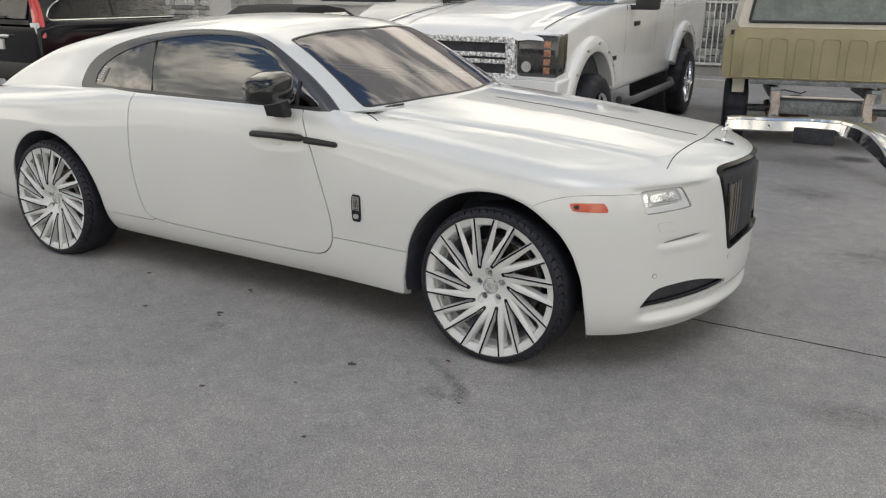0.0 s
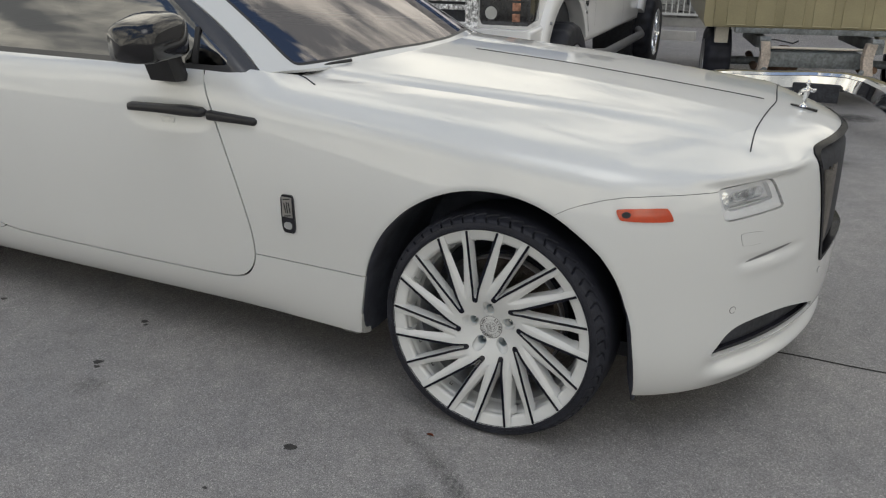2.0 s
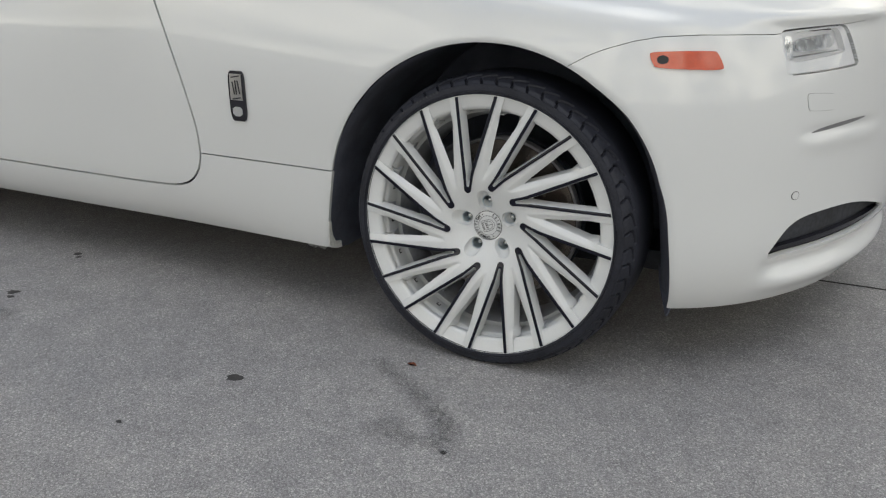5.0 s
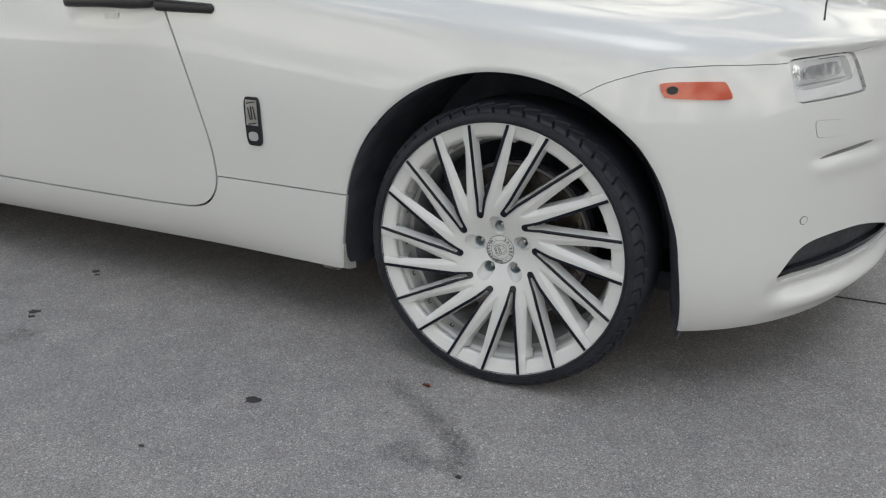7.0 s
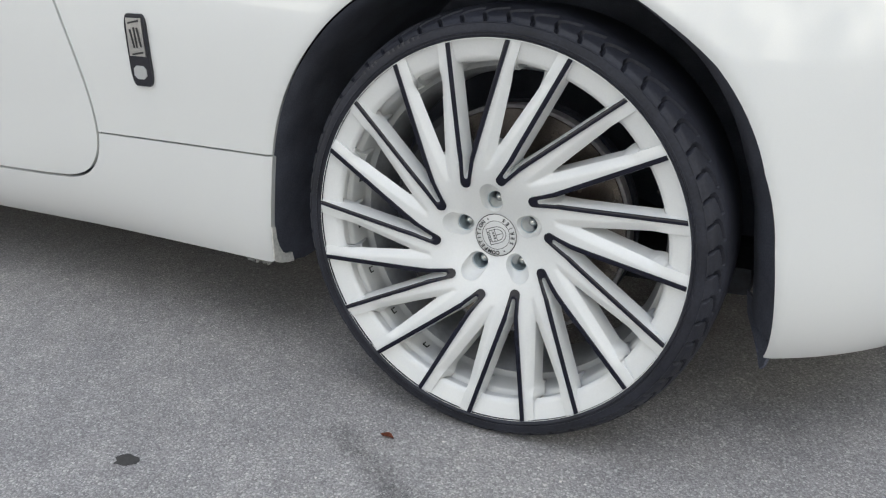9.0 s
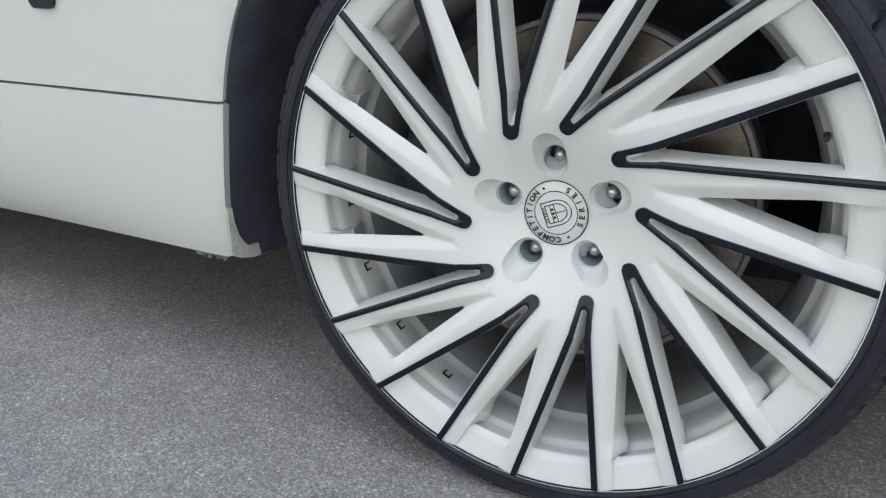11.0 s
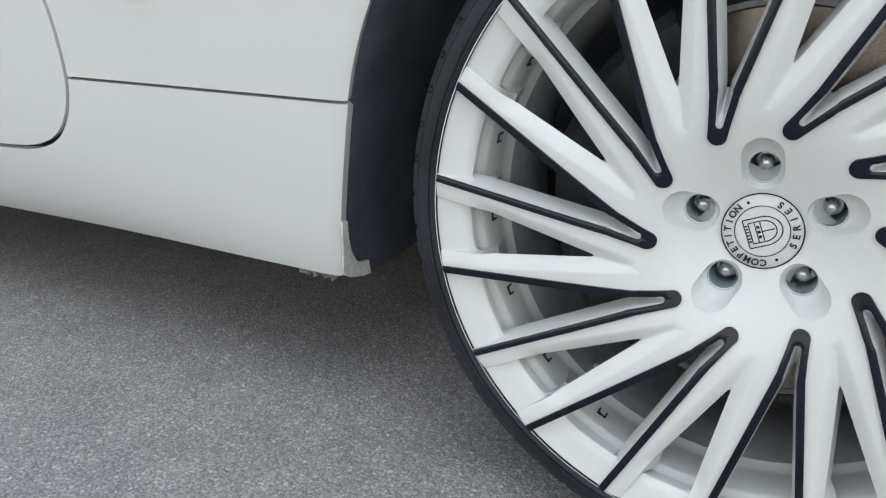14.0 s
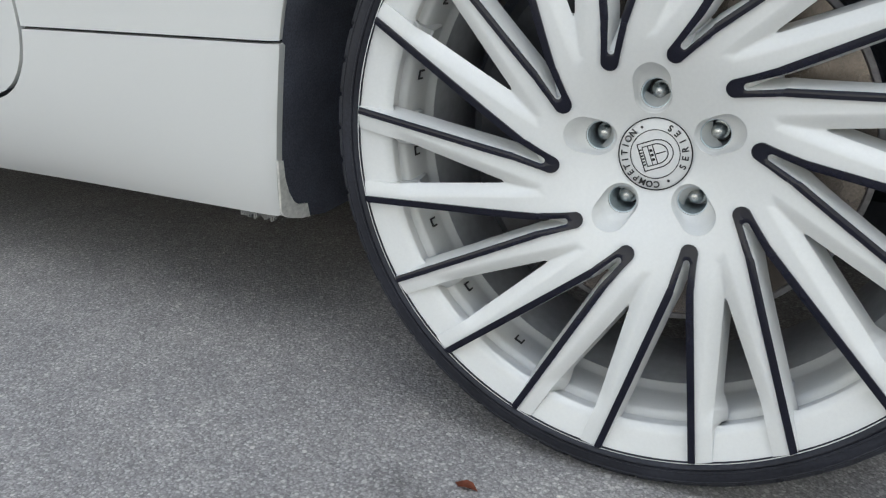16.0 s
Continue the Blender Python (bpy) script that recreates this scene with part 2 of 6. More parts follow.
def skin(name, surf, us, vs, dist, material, out=1, thick=0.012, lift=0.0, draft=0.0, wrap=False, smooth=40):
    """A panel of a surface surf(u, v), kept where dist(u, v, x, y, z) is negative, its rim laid on the zero line and turned inwards by thick."""
    U, V = np.meshgrid(us, vs, indexing="ij")
    U, V = U.astype(float), V.astype(float)
    nu, nv = U.shape
    D = dist(U, V, *surf(U, V))
    ids = np.arange(nu * nv).reshape(nu, nv)
    if wrap:
        ids = np.concatenate([ids, ids[:1]])
    quads = np.stack([ids[:-1, :-1], ids[1:, :-1], ids[1:, 1:], ids[:-1, 1:]], -1).reshape(-1, 4)
    d = D.ravel()
    quads = quads[(d[quads] < 0).any(1)]
    used = np.unique(quads)
    u, v = U.ravel()[used], V.ravel()[used]
    su, sv = (us[-1] - us[0]) / (len(us) - 1), (vs[-1] - vs[0]) / (len(vs) - 1)
    move = d[used] > 0
    for _ in range(7):
        a, b = u[move], v[move]
        f = lambda a, b: dist(a, b, *surf(a, b))
        e1, e2 = su * 0.05, sv * 0.05
        d0, du, dv = f(a, b), f(a + e1, b), f(a, b + e2)
        ga, gb = (du - d0) / e1 * su, (dv - d0) / e2 * sv
        g2 = np.maximum(ga * ga + gb * gb, 1e-12)
        u[move] -= np.clip(d0 * ga / g2, -0.6, 0.6) * su
        v[move] -= np.clip(d0 * gb / g2, -0.6, 0.6) * sv
    if not wrap:
        u = np.clip(u, us[0], us[-1])
    v = np.clip(v, vs[0], vs[-1])
    x, y, z = surf(u, v)
    P = np.stack([x, y, z], -1)
    e1, e2 = su * 0.2, sv * 0.2
    vb = np.where(v + e2 > vs[-1], v - e2, v + e2)
    Tu = np.stack(surf(u + e1, v), -1) - P
    Tv = (np.stack(surf(u, vb), -1) - P) * np.where(vb > v, 1, -1)[:, None]
    N = np.cross(Tu, Tv) * out
    N /= np.maximum(np.linalg.norm(N, axis=1), 1e-12)[:, None]
    P = P + N * lift
    back = np.full(nu * nv, -1)
    back[used] = np.arange(len(used))
    F = back[quads]
    if out < 0:
        F = F[:, ::-1]
    verts, faces = P.tolist(), F.tolist()
    if thick:
        count = {}
        for q in faces:
            for i in range(4):
                e = (q[i], q[(i + 1) % 4])
                if e[0] != e[1]:
                    count[e] = count.get(e, 0) + 1
        rim = [e for e in count if (e[1], e[0]) not in count]
        low = {}
        for a, b in rim:
            for i in (a, b):
                if i not in low:
                    low[i] = len(verts)
                    verts.append((P[i] - N[i] * thick).tolist())
            faces.append([b, a, low[a], low[b]])
        if draft:
            mid = {}
            for a, b in rim:
                t = np.cross(P[b] - P[a], N[a])
                for i in (a, b):
                    mid[i] = mid.get(i, 0) + t / max(np.linalg.norm(t), 1e-9)
            for i, t in mid.items():
                verts[low[i]] = (np.array(verts[low[i]]) + t / max(np.linalg.norm(t), 1e-9) * draft).tolist()
    return mesh_of(name, verts, faces, material, smooth)


def flip_copy(ob, parent, centre):
    """The same panel on the other flank."""
    o = hang(new(ob.name.split(".")[0], ob.data), parent)
    o.matrix_basis = Matrix.Translation((0, 2 * centre, 0)) @ Matrix.Diagonal((1, -1, 1, 1))
    return o


def words(text, size, material, name="lettering"):
    """Letters as a mesh, in the built-in font, in the xy plane."""
    c = bpy.data.curves.new(name, "FONT")
    c.body, c.size, c.align_x, c.align_y, c.extrude, c.offset = text, size, "CENTER", "CENTER", 0.0002, size * 0.03
    o = bpy.data.objects.new(name, c)
    scene.collection.objects.link(o)
    me = bpy.data.meshes.new_from_object(o.evaluated_get(bpy.context.evaluated_depsgraph_get()))
    bpy.data.objects.remove(o)
    me.materials.clear()
    me.materials.append(material)
    return me

# ---- body shape: plan outline, section profiles, bonnet and cabin heights ----
CY = 1.0          # centre line of the coupe
NOSE = 0.573      # metres of outline for each radian round the nose


def flow(knots, values, blur=0.12):
    """A smooth curve through rough stations."""
    grid = np.arange(-5.0, 2.0, 0.01)
    raw = np.interp(grid, knots, values)
    k = np.arange(-40, 41) * 0.01
    g = np.exp(-0.5 * (k / blur) ** 2)
    soft = np.convolve(np.pad(raw, 40, mode="edge"), g / g.sum(), mode="valid")
    return lambda s: np.interp(s, grid, soft)


ST = [-4.45, -3.9, -3.1, -2.2, -1.0, -0.5, 0.0, 0.3, 0.6, 0.85, 1.0, 1.15]
PROFILE_W = [flow(ST, w) for w in (
    [.14, .11, .10, .105, .110, .045, .05, .06, .04, .02, .01, .0],
    [.08, .05, .03, .035, .045, .028, .015, .0, -.01, -.02, -.04, -.045],
    [.05, .02, -.02, .015, .03, .02, -.01, .0, .0, -.005, -.045, -.055],
    [.04, .01, -.03, .005, .01, -.005, -.02, .0, .01, .01, -.055, -.06],
    [.05, .03, -.005, .025, .03, .025, .01, .02, .03, .02, -.055, -.05],
    [.08, .06, .03, .045, .055, .05, .05, .055, .06, .03, -.05, -.05])]
PROFILE_Z = [flow(ST, z) for z in (
    [.30, .26, .21, .200, .197, .217, .21, .19, .185, .19, .19, .19],
    [.34, .31, .27, .265, .265, .265, .27, .26, .25, .25, .25, .25],
    [.48, .48, .48, .46, .46, .47, .48, .46, .45, .45, .45, .45],
    [.70, .70, .72, .72, .71, .70, .68, .67, .65, .65, .66, .66],
    [.84, .88, .92, .94, .94, .90, .86, .84, .81, .81, .83, .83],
    [.92, .98, 1.03, 1.065, 1.065, 1.025, .975, .935, .895, .90, .925, .925])]
EDGE_W = flow([-4.45, -3.9, -3.1, -2.6, -0.93, -0.80, -0.5, 0.0, 0.3, 0.56, 0.66, 0.74, 0.80, 0.85, 0.9, 0.95, 1.0, 1.05, 1.15],
              [.44, .36, .25, .115, .110, .26, .32, .36, .36, .285, .215, .175, .165, .175, .19, .205, .215, .22, .218], 0.03)
REAR_Z = flow([-4.45, -3.9, -3.1, -2.2, -1.0, -0.7], [.93, 1.01, 1.075, 1.085, 1.085, 1.085], 0.08)
SPINE = flow([-1.2, -0.75, -0.47, -0.08, 0.29, 0.64, 0.78, 0.95], [1.13, 1.097, 1.078, 1.048, 1.009, .969, .948, .92], 0.06)


CREASE = flow([-0.8, -0.46, -0.19, 0.07, 0.37, 0.655, 0.9], [.65, .645, .625, .586, .557, .552, .545], 0.06)


def bonnet(x, y):
    u = np.clip(np.abs(y - CY) / 0.72, 0, 1.2)
    lift = 1 / (1 + np.exp(np.clip((np.abs(y - CY) - CREASE(x)) / 0.011, -50, 50)))
    return SPINE(x) - 0.038 * u ** 2.2 + 0.017 * (lift - 1)


def outline(s):
    a = np.clip((s - 0.25) / NOSE, 0, None)
    x = np.where(s < 0.25, s, 0.25 + 0.65 * np.sin(a))
    y = np.where(s < 0.25, 0.015 + 0.20 * np.clip((-3.75 - s) / 0.7, 0, 1) ** 2.2, CY - 0.985 * np.cos(a))
    nx, ny = -np.sin(a) / 0.65, np.cos(a) / 0.985
    n = np.hypot(nx, ny)
    return x, y, nx / n, ny / n


def side(s, v):
    """A point of the flank: s along the outline from tail to nose, v from the sill (0) to the bonnet edge (1)."""
    x, y, nx, ny = outline(s)
    w6 = EDGE_W(s)
    ex, ey = x + nx * w6, y + ny * w6
    mix = 1 / (1 + np.exp(-(s + 0.86) / 0.035))
    z6 = REAR_Z(s) * (1 - mix) + bonnet(ex, ey) * mix
    W = [p(s) for p in PROFILE_W] + [w6]
    Z = [p(s) for p in PROFILE_Z] + [z6]
    n = 7
    knots = np.concatenate([np.zeros(3), np.linspace(0, 1, n - 2), np.ones(3)])
    v = np.clip(v, 0, 1 - 1e-9)
    B = [((v >= knots[i]) & (v < knots[i + 1])).astype(float) for i in range(len(knots) - 1)]
    for d in (1, 2, 3):
        B = [(B[i] * (v - knots[i]) / (knots[i + d] - knots[i]) if knots[i + d] > knots[i] else 0)
             + (B[i + 1] * (knots[i + d + 1] - v) / (knots[i + d + 1] - knots[i + 1]) if knots[i + d + 1] > knots[i + 1] else 0)
             for i in range(len(B) - 1)]
    w = sum(b * c for b, c in zip(B, W))
    z = sum(b * c for b, c in zip(B, Z))
    # dish behind the door handle, ledge under the lower intake, brow over the headlamp
    w = w + 0.010 * np.clip(1.0 - ((s + 1.235) / 0.19) ** 4 - ((z - 0.915) / 0.046) ** 2, 0, 1) ** 0.7
    ledge = np.clip((s - 0.60) / 0.07, 0, 1)
    w = w + 0.022 * ledge * np.exp(-((z - 0.292) / 0.024) ** 2) - 0.010 * ledge * np.exp(-((z - 0.240) / 0.022) ** 2)
    brow = np.clip((s - 0.52) / 0.10, 0, 1) * np.clip((0.90 - s) / 0.08, 0, 1)
    w = w - 0.023 * brow * np.exp(-((z - 0.872) / 0.019) ** 2)
    shelf = np.clip((s - 0.66) / 0.04, 0, 1) * np.clip((0.90 - s) / 0.06, 0, 1)
    w = w - 0.004 * shelf * np.exp(-((z - 0.580) / 0.020) ** 2) + 0.004 * shelf * np.exp(-((z - 0.612) / 0.012) ** 2)
    return x + nx * w, y + ny * w, z


def side_y(s, z):
    """How far in the flank lies at station s and height z."""
    v = np.linspace(0, 0.95, 120)
    _, y, h = side(np.full(120, float(s)), v)
    return float(np.interp(z, h, y))


def side_xy(s, z):
    """Where the flank lies in plan at station s and height z."""
    v = np.linspace(0, 0.95, 120)
    x, y, h = side(np.full(120, float(s)), v)
    return float(np.interp(z, h, x)), float(np.interp(z, h, y))


BELT_Y = flow([-4.45, -3.8, -3.0, -2.4, -0.9], [.42, .31, .17, .10, .10], 0.15)
ROOF_Z = flow([-4.6, -4.1, -3.8, -3.4, -3.0, -2.5, -2.05, -1.7, -1.3, -1.0], [.80, 1.03, 1.170, 1.320, 1.41, 1.473, 1.50, 1.495, 1.465, 1.43], 0.1)
def lean(h):
    """How far the bowed side glass leans in at a height above the belt."""
    return 0.44 * h + 0.50 * h * h


def screen_foot(y):
    return -0.83 + 0.21 * (1 - ((CY - y) / 0.70) ** 2)


def soft_min(a, b, k):
    h = np.clip(0.5 + 0.5 * (b - a) / k, 0, 1)
    return b * (1 - h) + a * h - k * h * (1 - h)


def cabin(x, y):
    m = np.abs(y - CY)
    run = CY - m - BELT_Y(x)
    flank = REAR_Z(x) - 0.010 + np.where(run > 0, (np.sqrt(np.maximum(0.44 ** 2 + 2.0 * run, 0)) - 0.44), run / 0.44)
    roof = ROOF_Z(x) - 0.075 * (m / 0.69) ** 2
    d = screen_foot(CY - m) - x
    screen = 1.085 + 0.545 * d - 0.06 * d * d
    return soft_min(flank, soft_min(roof, screen, 0.05), 0.05)

# ---- the white coupe: body ----
coupe = thing("coupe", (-1.6, CY, 0), "pearl white luxury coupe with black trim parked on asphalt", "car")
FRONT_HUB = Vector((0.0017, -0.0023, 0.3613))
REAR_X = -3.110
GAP = 0.0033

ARCH_F, ARCH_R, ARCH_RADIUS = (-0.006, 0.364), (-3.105, 0.36), 0.438


def arch_leg(z, c, sgn, r=ARCH_RADIUS):
    """Station of the opening's lower edges, which splay a little at the front wheel."""
    front = c is ARCH_F
    if sgn < 0:
        return c[0] - r + (-0.007 - 0.19 * np.clip(c[1] + 0.07 - z, 0, 1) if front else 0.0)
    return c[0] + r + ((0.13 * np.clip(c[1] + 0.07 - z, 0, 1) - 0.021) if front else 0.0)


def arch(s, z, c, r=ARCH_RADIUS):
    front = 1.0 if c is ARCH_F else 0.0
    ring = np.hypot(s - c[0], z - c[1]) - r - front * (0.002 + np.clip((c[0] - s) / 0.3, 0, 1) * (0.003 + 0.007 * np.clip((0.66 - z) / 0.2, 0, 1)) - 0.017 * np.clip((s - c[0]) / 0.3, 0, 1) * np.clip((0.66 - z) / 0.15, 0, 1))
    legs = np.maximum(np.where(s < c[0], arch_leg(z, c, -1) - s, s - arch_leg(z, c, 1)), z - c[1] - 0.07 * front)
    return np.minimum(ring, legs)


DOOR = shape([(-2.33, 1.20), (-2.352, .90), (-2.346, .66), (-2.315, .45), (-2.275, .345), (-1.9, .335), (-1.5, .331), (-1.12, .330), (-.975, .338), (-.908, .405),
              (-.900, .50), (-.918, .60), (-.960, .745), (-1.035, .93), (-1.16, 1.20)], 2)
LAMP = shape([(.608, .834), (.614, .841), (.69, .8455), (.748, .848), (.764, .843), (.777, .815), (.793, .775), (.801, .755), (.793, .750), (.70, .744), (.636, .7415), (.626, .744)], 2)
MARKER = shape([(.351, .793), (.356, .799), (.41, .801), (.472, .801), (.480, .798), (.494, .768), (.490, .761), (.42, .763), (.366, .766), (.360, .772)], 2)
INTAKE = shape([(.612, .312), (.62, .322), (.638, .355), (.660, .389), (.69, .407), (.74, .413), (.80, .413), (.85, .406), (.91, .386), (.96, .364), (.99, .352), (.985, .340), (.965, .336), (.90, .328), (.78, .322), (.70, .318)], 2)
SLIT = shape([(.686, .609), (.72, .620), (.78, .628), (.838, .632), (.849, .623), (.80, .612), (.74, .606), (.69, .602)], 2)
GRILLE = shape([(.905, .875), (.918, .893), (.94, .902), (1.05, .906), (1.30, .908), (1.30, .545), (1.08, .54), (.992, .508), (.972, .502), (.966, .53), (.935, .72)], 1)


def seam_low(s):
    return np.interp(s, [-2.8, -2.25, -2.0, -1.15, -.93, -.88, -.3], [.336, .336, .45, .449, .448, .4485, .449])


def seam_bumper(s):
    return np.interp(s, [.10, .19, .23, .269, .32, .37, .45, .60, .776, .92, 1.3], [.69, .763, .786, .803, .820, .830, .834, .832, .849, .872, .88])


def body_holes(s, v, x, y, z):
    return np.maximum.reduce([-arch(s, z, ARCH_F), -arch(s, z, ARCH_R)])


def d_door(s, v, x, y, z):
    return inside(DOOR, s, z) + GAP


def d_sill(s, v, x, y, z):
    return np.maximum.reduce([(z - seam_low(s)) + GAP * .6, -inside(DOOR, s, z) + GAP, body_holes(s, v, x, y, z), s - 0.2, -3.0 - s])


def d_fender(s, v, x, y, z):
    top = np.where(s < .19, -1.0, seam_bumper(s) - z) + GAP * .25 * (s < .80)
    return np.maximum.reduce([-inside(DOOR, s, z) + GAP, (seam_low(s) - z) * (s < 0) - 1.0 * (s >= 0) + GAP * .6, body_holes(s, v, x, y, z), top, -1.5 - s, -inside(LAMP, s, z), -inside(GRILLE, s, z)])


def d_bumper(s, v, x, y, z):
    return np.maximum.reduce([(z - seam_bumper(s)) + GAP * .25 * (s < .80), .17 - s, body_holes(s, v, x, y, z), -inside(LAMP, s, z), -inside(INTAKE, s, z), -inside(GRILLE, s, z)])


def d_quarter(s, v, x, y, z):
    return np.maximum.reduce([-inside(DOOR, s, z) + GAP, (seam_low(s) - z) * (s > -3.0) - 1.0 * (s <= -3.0) + GAP * .8, body_holes(s, v, x, y, z), s + 1.5])


def rolled(s, v):
    """The flank with its edge turned in round the wheel openings."""
    x, y, z = side(s, v)
    d = np.minimum(arch(s, z, ARCH_F), arch(s, z, ARCH_R))
    return x, y + 0.0045 * np.clip(1 - d / 0.011, 0, 1) ** 2, z


def flank(name, a, b, dist, step=0.014, rows=76, material=PEARL, thick=0.012, lift=0.0, label=""):
    n = max(int((b - a) / step), 8)
    me = skin(name, rolled, np.linspace(a, b, n), np.linspace(0, 1, rows), dist, material, 1, thick, lift)
    return part(name, me, None, coupe, label)


panels = [
    flank("door", -2.45, -0.85, d_door, label="white door with a curved leading edge"),
    flank("sill_panel", -2.85, -0.3, d_sill),
    flank("front_fender", -1.25, 1.15, d_fender, 0.012, 90),
    flank("front_bumper", 0.10, 1.15, d_bumper, 0.010, 110, label="white front bumper with a black lower intake"),
    flank("rear_quarter_panel", -4.45, -2.2, d_quarter),
]
for p in panels:
    flip_copy(p, coupe, CY)

# dark inner shell behind the gaps, and the wheel housings
inner = skin("inner_shell", side, np.linspace(-4.40, 1.15, 150), np.linspace(0.02, 0.97, 40), lambda s, v, x, y, z: np.maximum(body_holes(s, v, x, y, z) + 0.006, -inside(LAMP, s, z) - .012), GAP_BLACK, 1, 0.0, -0.022)
inner_ob = part("inner_shell", inner, None, coupe)
flip_copy(inner_ob, coupe, CY)
for c in (ARCH_F, ARCH_R):
    ring = []
    for d, grow, lip in ((0.010, 0.0015, 0.0), (0.03, 0.0, 0.004), (0.07, 0.0, 0.022), (0.12, 0.002, 0.038), (0.45, 0.004, 0.050)):
        lip *= c is ARCH_F
        r = ARCH_RADIUS + grow
        pts = []
        foot = 0.222 - (0.40 * min(d, 0.1) if c is ARCH_F else 0.0)
        for z in (foot, 0.26, 0.31, 0.345):
            pts.append((float(arch_leg(z, c, -1)) - grow, z))
        for a in np.linspace(0.02, math.pi - 0.02, 48):
            x, z = c[0] - r * math.cos(a), c[1] + r * math.sin(a)
            if z < c[1] + 0.07:
                x = min(x, float(arch_leg(z, c, -1)) - grow) if x < c[0] else max(x - 0.014 * (c is ARCH_F), float(arch_leg(z, c, 1)) + grow)
            elif c is ARCH_F and x > c[0]:
                x -= 0.015 * min(1.0, (x - c[0]) / 0.3) * min(1.0, max(0.0, (0.66 - z) / 0.15))
            elif c is ARCH_F:
                x -= min(1.0, (c[0] - x) / 0.3) * (0.003 + 0.007 * min(1.0, max(0.0, (0.66 - z) / 0.2)))
            x -= lip * min(1.0, max(0.0, (x - c[0]) / 0.2))
            pts.append((x, z))
        for z in (0.345, 0.31, 0.26, 0.222):
            pts.append((float(arch_leg(z, c, 1)) + grow - lip, z))
        on = [(*side_xy(x, z), z) for x, z in pts]
        ring.append([(x, y + d if d < 0.2 else 0.50, z) for x, y, z in on])
    v, f = loft(ring, closed=False, caps=False)
    back = list(range(len(v) - len(ring[0]), len(v)))
    v += [(c[0], 0.50, c[1])]
    f += [(a, b, len(v) - 1) for a, b in zip(back, back[1:])]
    lin = part("wheel_arch_liner", mesh_of("wheel_arch_liner", v, f, LINER), None, coupe, "black felt wheel arch liner")
    flip_copy(lin, coupe, CY)

# loose lower end of the front liner, hanging behind the bumper's edge
for far in (False, True):
    bm = bmesh.new()
    q = [(.436, .118, .262), (.452, .122, .205), (.444, .128, .168), (.438, .135, .158), (.430, .140, .186), (.417, .160, .214), (.404, .200, .226), (.398, .215, .262)]
    ring = [bm.verts.new((x, 2 * CY - y if far else y, z)) for x, y, z in q]
    for v in bmesh.ops.extrude_face_region(bm, geom=[bm.faces.new(ring)])["geom"]:
        if isinstance(v, bmesh.types.BMVert):
            v.co.x += .004
    part("liner_flap", bm, LINER, coupe, "torn black lower flap of the wheel arch liner")

# painted end of the sill, turned into the front wheel opening
for far in (False, True):
    bm = bmesh.new()
    cap = [(0.0, .298), (.010, .296), (.013, .270), (.019, .247), (.027, .230), (.036, .222), (.053, .219), (.056, .198), (.036, .201), (.014, .208), (.004, .214), (.0, .222)]
    ring = []
    for d, z in cap:
        x = float(arch_leg(max(z, .215), ARCH_F, -1)) + .003
        y = side_y(x, max(z, .215)) + .004 + d
        ring.append(bm.verts.new((x + .10 * d, 2 * CY - y if far else y, z)))
    got = bmesh.ops.extrude_face_region(bm, geom=[bm.faces.new(ring)])["geom"]
    for v in got:
        if isinstance(v, bmesh.types.BMVert):
            v.co.x -= .006
    part("sill_end", bm, SCUFFED, coupe, "scuffed white return at the end of the sill")
    # frayed plastic edge below it
    rng = random.Random(11)
    for x0, x1 in ((-.566, -.540), (-.536, -.508)):
        bm = bmesh.new()
        x = x0
        while x < x1:
            w, drop = rng.uniform(.0014, .0034), rng.uniform(.014, .021)
            y = 2 * CY - .079 if far else .079
            box(bm, (x, y - .0025, .222 - drop), (x + w, y + .0025, .226))
            x += w + .0004
        part("sill_fringe", bm, FRINGE, coupe, "frayed grey plastic edge under the sill")

# floor pan
part("floor_pan", a_box((-3.45, 0.32, 0.20), (0.40, 1.68, 0.26), 0.02), GAP_BLACK, coupe)


# bonnet
def bonnet_surf(x, y):
    e = np.clip((np.abs(y - CY) - 0.60) / 0.06, 0, 1)
    return x, y, bonnet(x, y) - 0.0006 - 0.0018 * e


EDGE = [(float(a + c * w), float(b + d * w)) for s in np.linspace(-0.83, 1.15, 60) for a, b, c, d in [outline(np.array(s))] for w in [float(EDGE_W(s))]]
HOOD = EDGE + [(x, 2 * CY - y) for x, y in reversed(EDGE)] + [(float(screen_foot(y)) - 0.02, y) for y in np.linspace(1.66, 0.34, 24)]
hood = skin("bonnet", bonnet_surf, np.linspace(-0.90, 0.78, 140), np.linspace(0.2, 1.8, 134), lambda u, v, x, y, z: inside(HOOD, x, y) - 0.005, PEARL, 1, 0.014)
part("bonnet", hood, None, coupe, "long white bonnet with a dark centre strip")
hood_in = skin("bonnet_frame", bonnet_surf, np.linspace(-0.95, 0.80, 60), np.linspace(0.2, 1.8, 60), lambda u, v, x, y, z: inside(HOOD, x, y) - 0.02, GAP_BLACK, 1, 0.0, -0.022)
part("bonnet_frame", hood_in, None, coupe)
